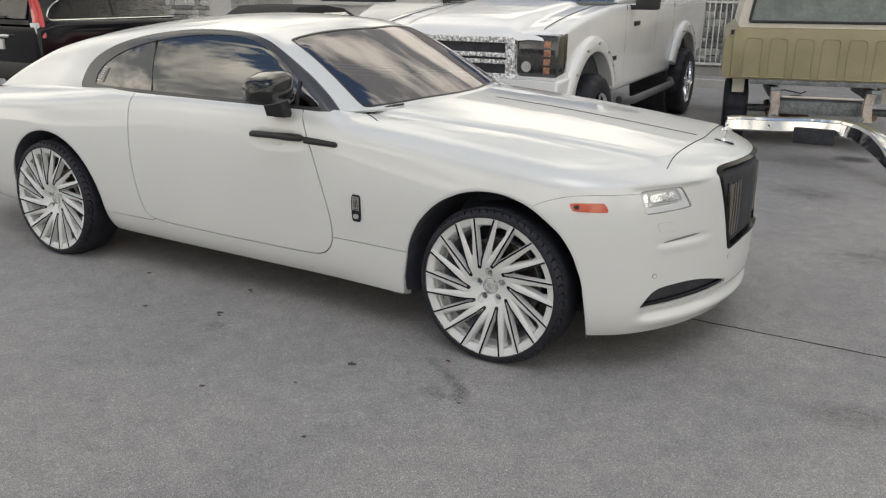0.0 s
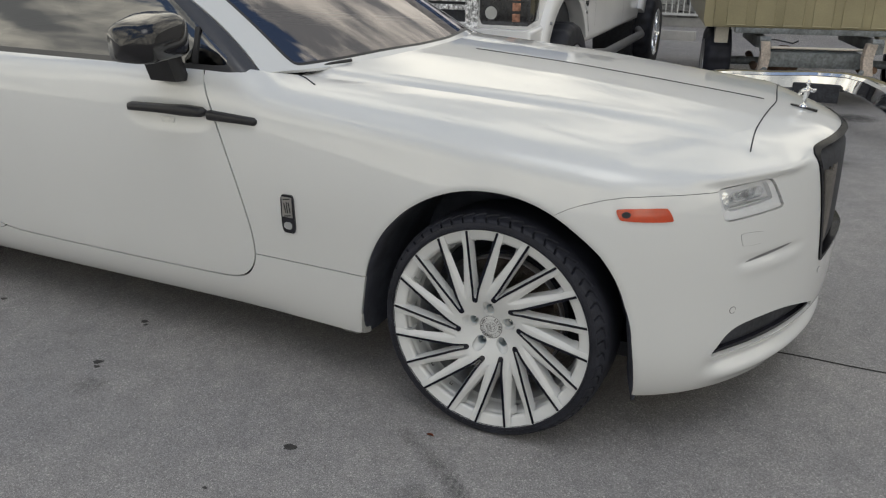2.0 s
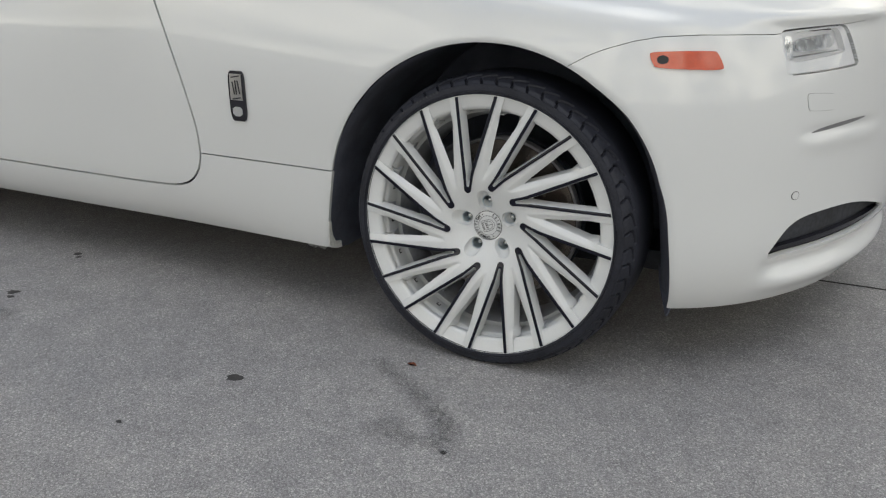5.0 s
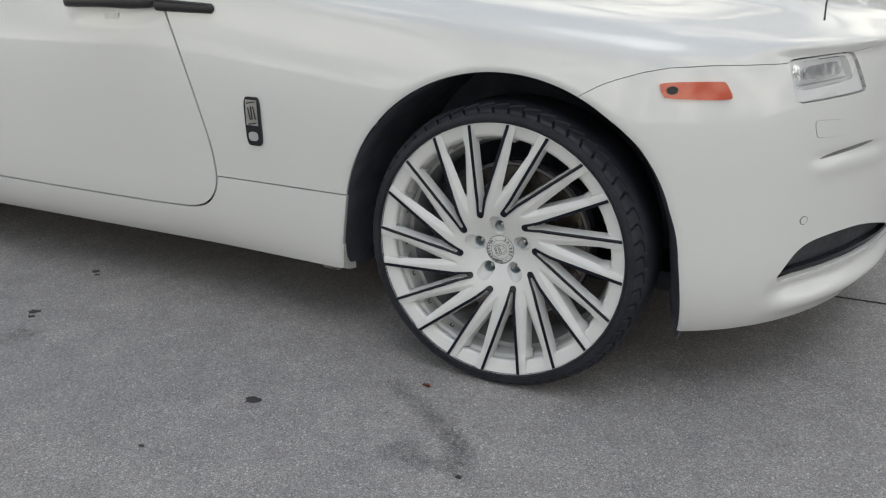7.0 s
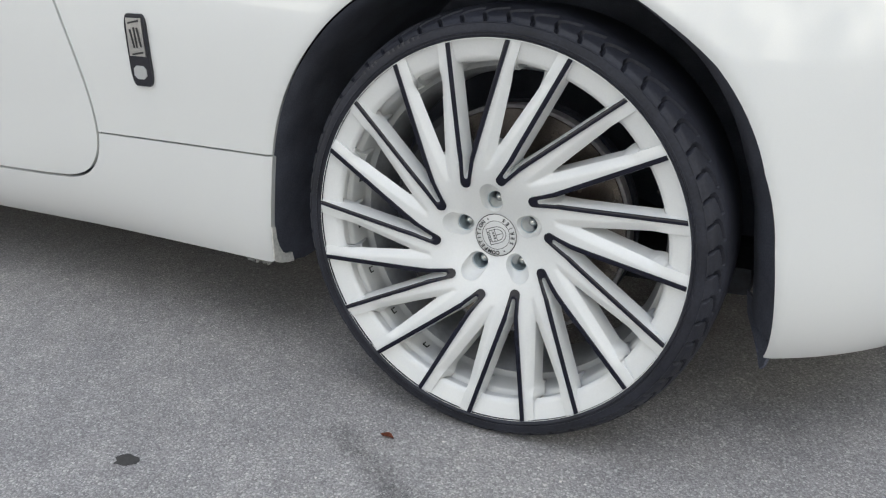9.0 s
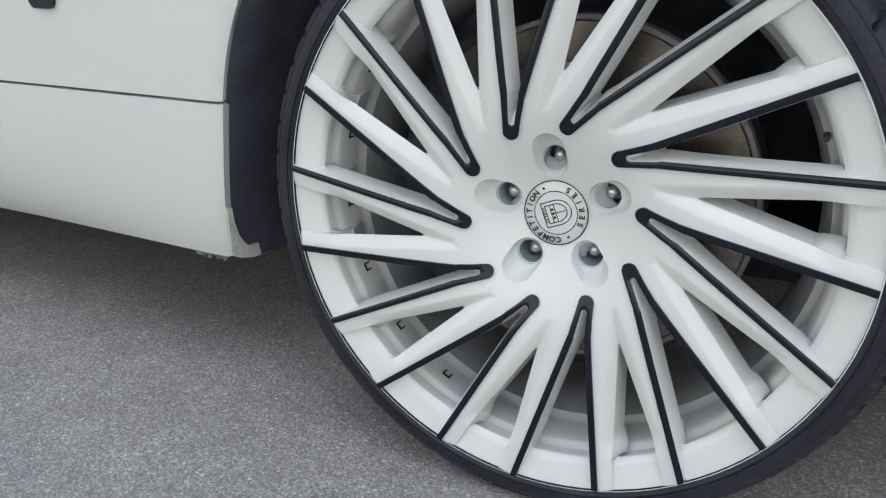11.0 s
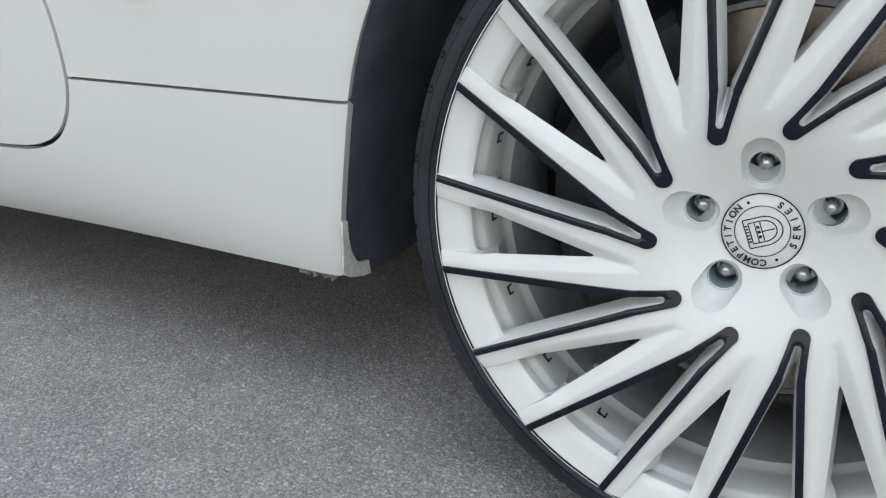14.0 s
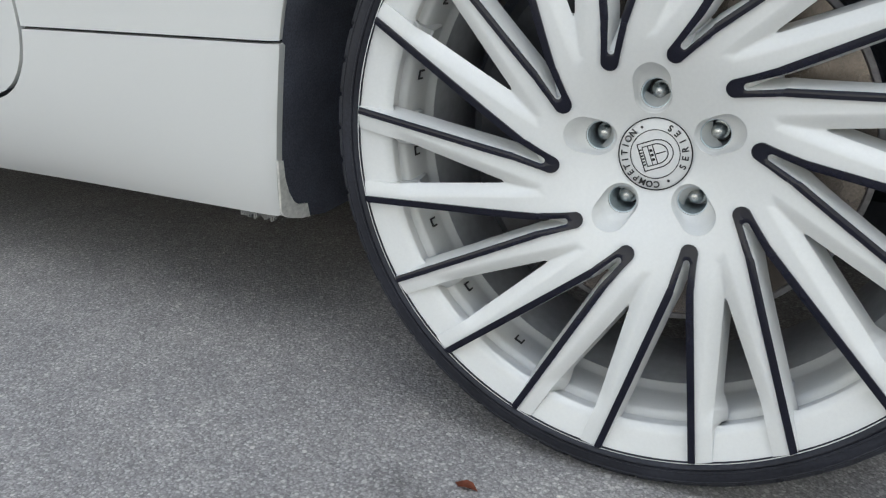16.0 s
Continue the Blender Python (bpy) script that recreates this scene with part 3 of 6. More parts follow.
# front edge of the bonnet: a dark joint across the nose
cut = flow([.2, .40, .55, .77, 1.0, 1.3], [.69, .660, .657, .668, .684, .684], 0.03)
line = []
for s in np.linspace(.735, 1.15, 40):
    vs = np.linspace(.55, 1, 400)
    x, y, z = side(np.full(400, s), vs)
    k = int(np.argmax(x < cut(y)))
    if k and y[k] > .405:
        g0, g1 = x[k - 1] - cut(y[k - 1]), cut(y[k]) - x[k]
        t = float(g0 / (g0 + g1))
        line.append(tuple(float(c[k - 1] + (c[k] - c[k - 1]) * t) for c in (x, y, z)))
for _ in range(6):
    line = [line[0]] + [tuple((a + 2 * b + c) / 4 for a, b, c in zip(p, q, r)) for p, q, r in zip(line, line[1:], line[2:])] + [line[-1]]
line = [(x, y, z + .0006) for x, y, z in line]
line += [(x, 2 * CY - y, z) for x, y, z in reversed(line[:-1])]
v, f = tube(line, .0024, 6)
part("bonnet_joint", mesh_of("bonnet_joint", v, f, GAP_BLACK), None, coupe, "dark joint in front of the bonnet")
strip = skin("bonnet_centre_strip", bonnet_surf, np.linspace(-0.50, 0.66, 120), np.linspace(0.98, 1.02, 9), lambda u, v, x, y, z: np.maximum(np.abs(y - CY) - 0.0045, np.abs(x - 0.085) - 0.556), GLOSS_BLACK, 1, 0.003, 0.002)
part("bonnet_centre_strip", strip, None, coupe, "thin black centre strip on the bonnet")

# cabin shell, window trim and glass
WIN = shape([(-2.900, 1.100), (-2.889, 1.172), (-2.814, 1.257), (-2.614, 1.339), (-2.344, 1.396), (-2.020, 1.428), (-1.720, 1.426), (-1.520, 1.400), (-1.360, 1.344), (-1.170, 1.244), (-1.000, 1.140), (-0.895, 1.066), (-0.875, 1.053), (-0.895, 1.053), (-1.600, 1.060), (-2.600, 1.062), (-2.900, 1.062), (-2.905, 1.070)], 2)
GLASS = shape([(-2.760, 1.100), (-2.759, 1.162), (-2.684, 1.237), (-2.514, 1.312), (-2.260, 1.368), (-2.000, 1.400), (-1.720, 1.406), (-1.540, 1.380), (-1.385, 1.324), (-1.200, 1.224), (-1.050, 1.137), (-0.975, 1.088), (-1.200, 1.090), (-2.000, 1.093), (-2.600, 1.093), (-2.750, 1.093)], 2)
HALF_SCREEN = [(-1.30, 1.0), (-1.325, .79), (-1.370, .57), (-1.388, .45), (-1.394, .395), (-1.392, .37), (-1.36, .364), (-1.214, .348), (-1.04, .310), (-.915, .276), (-.86, .266), (-.838, .272), (-.815, .31), (-.738, .479), (-.655, .80), (-.64, 1.0)]
SCREEN = shape(HALF_SCREEN + [(x, 2 * CY - y) for x, y in reversed(HALF_SCREEN[1:-1])], 2)


def cabin_surf(x, t):
    b = BELT_Y(x) - 0.02
    y = b + t * (2 * CY - 2 * b)
    return x, y, cabin(x, y)


def d_side(x, y, z, poly):
    return np.maximum(inside(poly, x, z), 0.62 - np.abs(y - CY))


def d_screen(x, y):
    return inside(SCREEN, x, y)


def d_roof(u, v, x, y, z):
    return np.maximum.reduce([-d_side(x, y, z, WIN), -d_screen(x, y), 1.0 - z - 0.2 * (x < -2.9), x - screen_foot(y) - 0.03])


XS, TS = np.linspace(-4.45, -0.58, 300), np.linspace(0, 1, 200)
part("roof", skin("roof", cabin_surf, XS, TS, d_roof, PEARL, 1, 0.012), None, coupe, "white roof flowing into a fastback tail")
for flip in (False, True):
    half = TS[:80] if not flip else TS[-80:]
    trim = skin("window_trim", cabin_surf, np.linspace(-3.0, -0.8, 200), half, lambda u, v, x, y, z: np.maximum.reduce([d_side(x, y, z, WIN) + 0.002, -d_side(x, y, z, GLASS), 1.03 - z]), TRIM_GREY, 1, 0.010, -0.002)
    part("window_trim", trim, None, coupe, "dark grey window surround")
    for nm, lo, hi in (("quarter_window", -2.9, -2.215), ("door_window", -2.205, -1.175), ("front_quarter_light", -1.158, -0.9)):
        pane = skin(nm, cabin_surf, np.linspace(lo - .14, hi + .02, 110), half, lambda u, v, x, y, z: np.maximum.reduce([d_side(x, y, z, GLASS), lo - 0.37 * (z - 1.09) * (abs(lo + 2.2) < .1) - x, x - hi + 0.37 * (z - 1.09) * (abs(hi + 2.2) < .1)]), SIDE_GLASS, 1, 0.0, -0.006)
        part(nm, pane, None, coupe, "dark tinted side glass")
part("windscreen_seal", skin("windscreen_seal", cabin_surf, np.linspace(-1.5, -0.55, 90), TS, lambda u, v, x, y, z: np.maximum(d_screen(x, y) + 0.002, -d_screen(x, y) - 0.014), SATIN_BLACK, 1, 0.008, -0.002), None, coupe)
part("windscreen", skin("windscreen", cabin_surf, np.linspace(-1.5, -0.55, 80), TS, lambda u, v, x, y, z: d_screen(x, y) + 0.012, SCREEN_GLASS, 1, 0.0, -0.004), None, coupe, "raked windscreen reflecting clouds")
for x, wide, slant in ((-2.21, .0035, .10), (-1.150, .010, .02)):
    z0, z1 = 1.09, 1.36 if x < -2 else 1.205
    for far in (False, True):
        y0, y1 = (float(BELT_Y(x)) + lean(z - 1.075) for z in (z0, z1))
        m = Matrix.Translation((0, 2 * CY, 0)) @ Matrix.Diagonal((1, -1, 1, 1)) if far else Matrix()
        bm = bmesh.new()
        q = [bm.verts.new(m @ Vector(p)) for p in ((x - wide, y0, z0), (x + wide, y0, z0), (x + wide - slant, y1, z1), (x - wide - slant, y1, z1))]
        got = bmesh.ops.extrude_face_region(bm, geom=[bm.faces.new(q)])["geom"]
        for v in got:
            if isinstance(v, bmesh.types.BMVert):
                v.co.y += -0.006 if far else 0.006
        part("window_divider", bm, SATIN_BLACK, coupe)
# tail closing panel, hidden from most sides
part("tail_panel", a_box((-4.455, 0.30, 0.30), (-4.40, 1.70, 0.88), 0.03), PEARL, coupe)

# cabin inside
part("dashboard", a_box((-1.15, 0.30, 0.78), (-0.80, 1.70, 1.03), 0.06), LEATHER, coupe, "dark leather dashboard")
for y in (0.62, 1.38):
    bm = bmesh.new()
    box(bm, (-2.02, y - .24, .50), (-1.48, y + .24, .66), .06)
    box(bm, (-.08, -.23, 0), (.08, .23, .58), .06, pose(-1.98, y, .60, 0, -14, 0))
    box(bm, (-.05, -.13, 0), (.05, .13, .16), .04, pose(-2.14, y, 1.17, 0, -10, 0))
    part("seat", bm, LEATHER, coupe, "dark leather front seat")
v, f = tube([(-1.28 + .06 * math.sin(a), 1.38 + .18 * math.cos(a), .98 + .17 * math.sin(a)) for a in np.linspace(0, math.tau, 32, endpoint=False)], 0.014, 8, True)
part("steering_wheel", mesh_of("steering_wheel", v, f, LEATHER), None, coupe)
part("rear_view_mirror", a_box((-1.30, 0.90, 1.335), (-1.275, 1.10, 1.385), 0.012), SATIN_BLACK, coupe)

# ---- wheels ----
RIM = 0.3250
FIRST = 123.5      # degrees of the first fork's root
FORK = [(FIRST - 36 * j) for j in range(10)]


def polar(r, deg):
    return np.array((r * math.cos(radians(deg)), r * math.sin(radians(deg))))


def strut_lines(j):
    a = FORK[j % 10]
    root = polar(0.098, a - 3.8)
    return root, polar(0.330, a - 19.7), polar(0.330, a - 37.7)


def along(px, pz, a, b):
    """Signed distance to the line a-b (left of it is positive)."""
    t = (b - a) / np.linalg.norm(b - a)
    return (pz - a[1]) * t[0] - (px - a[0]) * t[1]


def capsule(px, pz, j, t0, t1, r, flare=0.10):
    """Signed distance to a rounded, flaring bar along the middle of a fork, t0 to t1 from its root."""
    c, e, o = strut_lines(j)
    ax = (e + o) / 2 - c
    ax = ax / np.linalg.norm(ax)
    t = np.clip((px - c[0]) * ax[0] + (pz - c[1]) * ax[1], t0, t1)
    return np.hypot(px - c[0] - t * ax[0], pz - c[1] - t * ax[1]) - r - flare * (t - t0)


def round_max(a, b, k):
    return -soft_min(-a, -b, k)


def openings(px, pz, end=0.291):
    """Signed distances to the forks' own openings and to those between the forks."""
    r = np.hypot(px, pz)
    outer = r - end
    A, B = np.full(px.shape, 1e9), np.full(px.shape, 1e9)
    for j in range(10):
        c, e, o = strut_lines(j)
        left, right = along(px, pz, c, e), -along(px, pz, c, o)
        a = round_max(left + 0.0040, right + 0.0040, 0.005)
        a = round_max(a, outer, 0.012)
        A = np.minimum(A, np.minimum(a, capsule(px, pz, j, 0.0165, 0.046, 0.0033)))
        c2, e2, o2 = strut_lines(j + 1)
        left, right = along(px, pz, c, o), -along(px, pz, c2, e2)
        inset = 0.0205 + 0.0112 * np.clip((0.28 - r) / 0.125, 0, 1.3)
        b = round_max(left + inset, right + inset, 0.004)
        b = round_max(b, outer, 0.012)
        B = np.minimum(B, np.maximum(b, 0.13 - r))
    return A, B


def stripes(px, pz):
    """Signed distance to the black line round the first fork's opening."""
    c, e, o = strut_lines(0)
    left, right = along(px, pz, c, e), -along(px, pz, c, o)
    edge = soft_min(np.maximum(np.maximum(left, right) - 0.0036, 0.010 - web_run(px, pz)), capsule(px, pz, 0, 0.0060, 0.0360, 0.0086, 0.09), 0.003)
    raw = np.minimum(np.maximum(left, right) + 0.004, capsule(px, pz, 0, 0.0165, 0.046, 0.0033))
    return np.maximum(edge, 0.0009 - raw)


LUGS = [polar(0.0605, 96 + 72 * k) for k in range(5)]


def lug_pocket(px, pz):
    best = np.full(px.shape, 1e9)
    for c in LUGS:
        n = c / np.linalg.norm(c)
        t = np.clip((px - c[0]) * n[0] + (pz - c[1]) * n[1], -0.001, 0.0135)
        best = np.minimum(best, np.hypot(px - c[0] - t * n[0], pz - c[1] - t * n[1]) - 0.0184)
    return best


def face_depth(r):
    """Depth of the spokes' faces: nearly flat outside, a deep cone round the hub."""
    return 0.002 + 0.012 * (1 - np.clip(r / RIM, 0, 1)) + 0.036 * np.exp(-(r / 0.085) ** 2.2)


def ease(t):
    t = np.clip(t, 0, 1)
    return t * t * (3 - 2 * t)


def spoke_depth(px, pz):
    """Depth of the spoked face: dished to the hub, its spokes chamfered towards the openings between the forks."""
    r = np.hypot(px, pz)
    A, B = openings(px, pz, 0.40)
    chamfer = np.clip(1 - B / 0.0145, 0, 1) ** 1.5 * ease((r - 0.085) / 0.075) * (1 - 0.75 * ease((r - 0.262 - 0.5 * B) / 0.028))
    return face_depth(r) + 0.0095 * chamfer


def wheel_surf(a, r):
    px, pz = r * np.cos(a), r * np.sin(a)
    return px, spoke_depth(px, pz), pz


def d_face(a, r, x, y, z):
    A, B = openings(x, z, 0.40)
    return np.maximum.reduce([-A, -B, -lug_pocket(x, z), r - RIM, 0.036 - r])


def lip_surf(a, r):
    return r * np.cos(a), face_depth(r) + 0.0036 + 0.22 * np.clip(RIM - r, 0, 1) + 70 * np.clip(0.299 - r, 0, 0.02) ** 2, r * np.sin(a)


def d_lip(a, r, x, y, z):
    A, B = openings(x, z, 0.2875)
    return np.maximum.reduce([0.0035 - A, 0.0035 - B, r - RIM, 0.276 - r])


def web_run(x, z):
    """How far along the first fork from its root."""
    c, e, o = strut_lines(0)
    ax = (e + o) / 2 - c
    return ((x - c[0]) * ax[0] + (z - c[1]) * ax[1]) / np.linalg.norm(ax)


def web_surf(a, r):
    x, z = r * np.cos(a), r * np.sin(a)
    return x, face_depth(r) + 0.0045 + 0.030 * ease((web_run(x, z) - 0.010) / 0.036), z


def d_web(a, r, x, y, z):
    """The sloping floor in the crotch of the first fork."""
    c, e, o = strut_lines(0)
    V = np.minimum(np.maximum(along(x, z, c, e), -along(x, z, c, o)) + 0.0028, capsule(x, z, 0, 0.0165, 0.046, 0.0043))
    return round_max(V, web_run(x, z) - 0.044, 0.003)


def inlay_surf(a, r):
    px, pz = r * np.cos(a), r * np.sin(a)
    c, e, o = strut_lines(0)
    raw = np.minimum(round_max(along(px, pz, c, e), -along(px, pz, c, o), 0.002) + 0.004, capsule(px, pz, 0, 0.0165, 0.046, 0.0033))
    return px, face_depth(r) + 0.34 * np.clip(0.0034 - raw, 0, 0.004), pz


ANG, RAD = np.linspace(0, math.tau, 1100, endpoint=False), np.linspace(0.034, RIM + 0.001, 140)
face_mesh = skin("wheel_face", wheel_surf, ANG, RAD, d_face, WHEEL_WHITE, -1, 0.030, 0, 0.0045, True, 35)
lip_mesh = skin("wheel_lip", lip_surf, ANG, np.linspace(0.272, RIM + 0.001, 26), d_lip, WHEEL_WHITE, -1, 0.030, 0, 0.0030, True, 35)
SECTOR = np.radians(np.linspace(FIRST - 45, FIRST + 8, 300))
stripe_mesh = skin("black_inlay", inlay_surf, SECTOR, np.linspace(0.085, RIM + 0.0005, 170),
                   lambda a, r, x, y, z: np.maximum.reduce([stripes(x, z), -openings(x, z, 0.40)[0] + 0.0009, r - RIM + 0.0004]), INLAY_BLACK, -1, 0.0045, 0.0028, 0, False, 25)
web_mesh = skin("spoke_web", web_surf, SECTOR, np.linspace(0.090, 0.180, 70), d_web, WHEEL_WHITE, -1, 0.012, 0, 0.002, False, 35)

wheel_mesh = mesh_of("wheel", *revolve([(.3250, .0015), (.3268, .002), (.3278, .006), (.3250, .014), (.318, .022), (.312, .03), (.308, .25), (.302, .26), (.300, .25), (.300, .10), (.2765, .094), (.2835, .088),
                                        (.2850, .084), (.2865, .046), (.2895, .042), (.296, .040), (.30, .030), (.3250, .012)], 144), WHEEL_WHITE, 50)
# deep part of the barrel: shade on the white rim set as a grey colour
barrel_mesh = mesh_of("inner_barrel", *revolve([(.2770, .0935), (.272, .105), (.266, .14), (.268, .20), (.285, .245)], 144), mat("shaded_barrel_grey", (.36, .37, .385), .5, .1, 0, (90, .1), (12, .15)), 50)


def lug_mesh():
    """A round bore sunk into the cone of the hub, its mouth drawn out towards the rim."""
    c0 = np.hypot(*LUGS[0])
    rings = []
    for k, d, r, e in ((0.0, 0.0, 0.0186, 1.0), (0.12, 0.012, 0.0180, 0.95), (0.75, 0.012, 0.0172, 0.62), (1.0, 0.012, 0.0163, 0.15), (1.0, 0.013, 0.0152, 0.0), (1.0, 0.060, 0.0146, 0.0)):
        pts = []
        for i in range(40):
            t = math.tau * i / 40
            off = (0.0135 if math.cos(t) > 0 else -0.001) * e
            x, z = off + r * math.cos(t), r * math.sin(t)
            top = float(face_depth(np.hypot(c0 + x, z)) - face_depth(c0))
            pts.append((x, max(top, top * (1 - k) + d * k), z))
        rings.append(pts)
    v, f = loft(rings, True, False)
    n = len(v)
    f.append(tuple(range(n - 40, n)))
    return mesh_of("lug_pocket", v, [tuple(reversed(q)) for q in f], WHEEL_WHITE, 50)


def nut_mesh():
    v, f = revolve([(.0002, .0270), (.0030, .0272), (.0055, .0285), (.0070, .0310), (.0076, .0350), (.0078, .0420), (.0100, .0425), (.0104, .0600)], 20)
    return mesh_of("lug_nut", v, f, NUT_METAL, 35)


def sleeve_mesh():
    # thin tube added in each bore for its blue-grey colour
    v, f = revolve([(.0152, .0160), (.0141, .0162), (.0140, .0590)], 32)
    return mesh_of("lug_sleeve", v, f, SLEEVE, 35)


def tread_cut(s, d):
    """Depth of the shoulder's grooves at arc s and depth d: in from the sidewall, then bent back along the shoulder."""
    pitch = math.tau * .36 / 58
    hook = [(-.004, .004), (.003, .016), (.0045, .021), (.003, .0255), (-.004, .0295), (-.014, .033), (-.027, .0365)]
    near = np.full(s.shape, 1e9)
    for (a0, d0), (a1, d1) in zip(hook, hook[1:]):
        q = (s - (a0 + a1) / 2 + pitch / 2) % pitch - pitch / 2 + (a0 + a1) / 2
        t = np.clip(((q - a0) * (a1 - a0) + (d - d0) * (d1 - d0)) / ((a1 - a0) ** 2 + (d1 - d0) ** 2), 0, 1)
        near = np.minimum(near, np.hypot(q - a0 - t * (a1 - a0), d - d0 - t * (d1 - d0)))
    return .0105 * np.clip(3.0 - 2.0 * near / .0020, 0, 1)


def tyre_mesh():
    prof = [(.3235, .012), (.3262, .002), (.3285, -.0006), (.3305, -.0015), (.3312, .0010), (.3330, .0012), (.3336, .0000), (.3352, -.0002), (.3362, .0010), (.3420, .0010), (.3475, .0034), (.3482, .0028), (.3494, .0034), (.3500, .0050)]
    crown = [(.3500, .0050), (.3530, .0074), (.3565, .0100), (.3590, .0140), (.3612, .0190), (.3628, .0240), (.3640, .0290), (.3650, .0340), (.3657, .040), (.3664, .046)]
    prof += [(float(np.interp(d, [q[1] for q in crown], [q[0] for q in crown])), float(d)) for d in np.arange(.0064, .0455, .0017)]
    prof += [(.3668, .053), (.3675, .067), (.3680, .083), (.3684, .110), (.3684, .152), (.3680, .179), (.3675, .195), (.3664, .216), (.3650, .228), (.3628, .238), (.3590, .248), (.3530, .2546), (.3475, .2586), (.3420, .261), (.3235, .250)]
    seg = 58 * 26
    r, d = (np.array(c)[None, :] for c in zip(*prof))
    a = np.linspace(0, math.tau, seg, endpoint=False)[:, None]
    r = r + np.where(r > .345, .0075 * ease((np.minimum(d, .262 - d) - .016) / .045), 0) - np.where((r > .345) & (d < .05), tread_cut(a * .36, d), 0) * np.clip((d - .0045) / .004, 0, 1)
    x, z = r * np.cos(a), r * np.sin(a)
    z = np.maximum(z, -(.3605 - .0485 * d))
    n = d.size
    verts = np.stack([x, np.broadcast_to(d, x.shape), z], -1).reshape(-1, 3).tolist()
    faces = [(j * n + k, j * n + k + 1, i * n + k + 1, i * n + k) for i in range(seg) for j in ((i + 1) % seg,) for k in range(n - 1)]
    return mesh_of("tyre", verts, faces, RUBBER, 32)


def cap_rings():
    bm = bmesh.new()
    for r0, r1 in ((0.0356, 0.0344), (0.0240, 0.0232)):
        rings = []
        for r in (r0, r1):
            rings.append([bm.verts.new((r * math.cos(t), 0, r * math.sin(t))) for t in np.linspace(0, math.tau, 72, endpoint=False)])
        for i in range(72):
            bm.faces.new((rings[0][i], rings[0][(i + 1) % 72], rings[1][(i + 1) % 72], rings[1][i]))
    # shield of plain outlines and bars
    turn = radians(22)
    def put(x, z):
        return bm.verts.new((x * math.cos(turn) - z * math.sin(turn), 0, x * math.sin(turn) + z * math.cos(turn)))
    def bar(x0, z0, x1, z1, w=0.0010):
        d = Vector((x1 - x0, z1 - z0)).normalized() * w / 2
        nx, nz = -d.y, d.x
        bm.faces.new((put(x0 + nx, z0 + nz), put(x1 + nx, z1 + nz), put(x1 - nx, z1 - nz), put(x0 - nx, z0 - nz)))
    for k in (1.0, 0.72):
        pts = [(-.014 * k, -.0135 * k), (-.014 * k, .0135 * k), (.002 * k, .0135 * k)] + [(.002 * k + .0155 * k * math.sin(t), .0135 * k * math.cos(t)) for t in np.linspace(.2, math.pi - .2, 9)] + [(.002 * k, -.0135 * k)]
        for a, b in zip(pts, pts[1:] + pts[:1]):
            bar(*a, *b)
    bar(.0, -.009, .0, .009), bar(.0, .0, .011, .0), bar(-.0048, -.0095, -.0048, .0095, .0009)
    for z in np.linspace(-.0075, .0075, 6):
        bar(-.0122, z - .0006, -.0122, z + .0008, .0024)
    for z in (-.0045, 0.0, .0045):
        bar(-.0027, z - .0013, -.0027, z + .0013, .0026)
    for t in (radians(121), radians(-58)):
        c = (0.029 * math.cos(t), 0.029 * math.sin(t))
        bm.faces.new([bm.verts.new((c[0] + .0014 * math.cos(q), 0, c[1] + .0014 * math.sin(q))) for q in np.linspace(0, math.tau, 12, endpoint=False)])
    bmesh.ops.solidify(bm, geom=bm.faces, thickness=0.0003)
    me = bpy.data.meshes.new("cap_print")
    bm.to_mesh(me)
    bm.free()
    me.materials.append(INK)
    return me


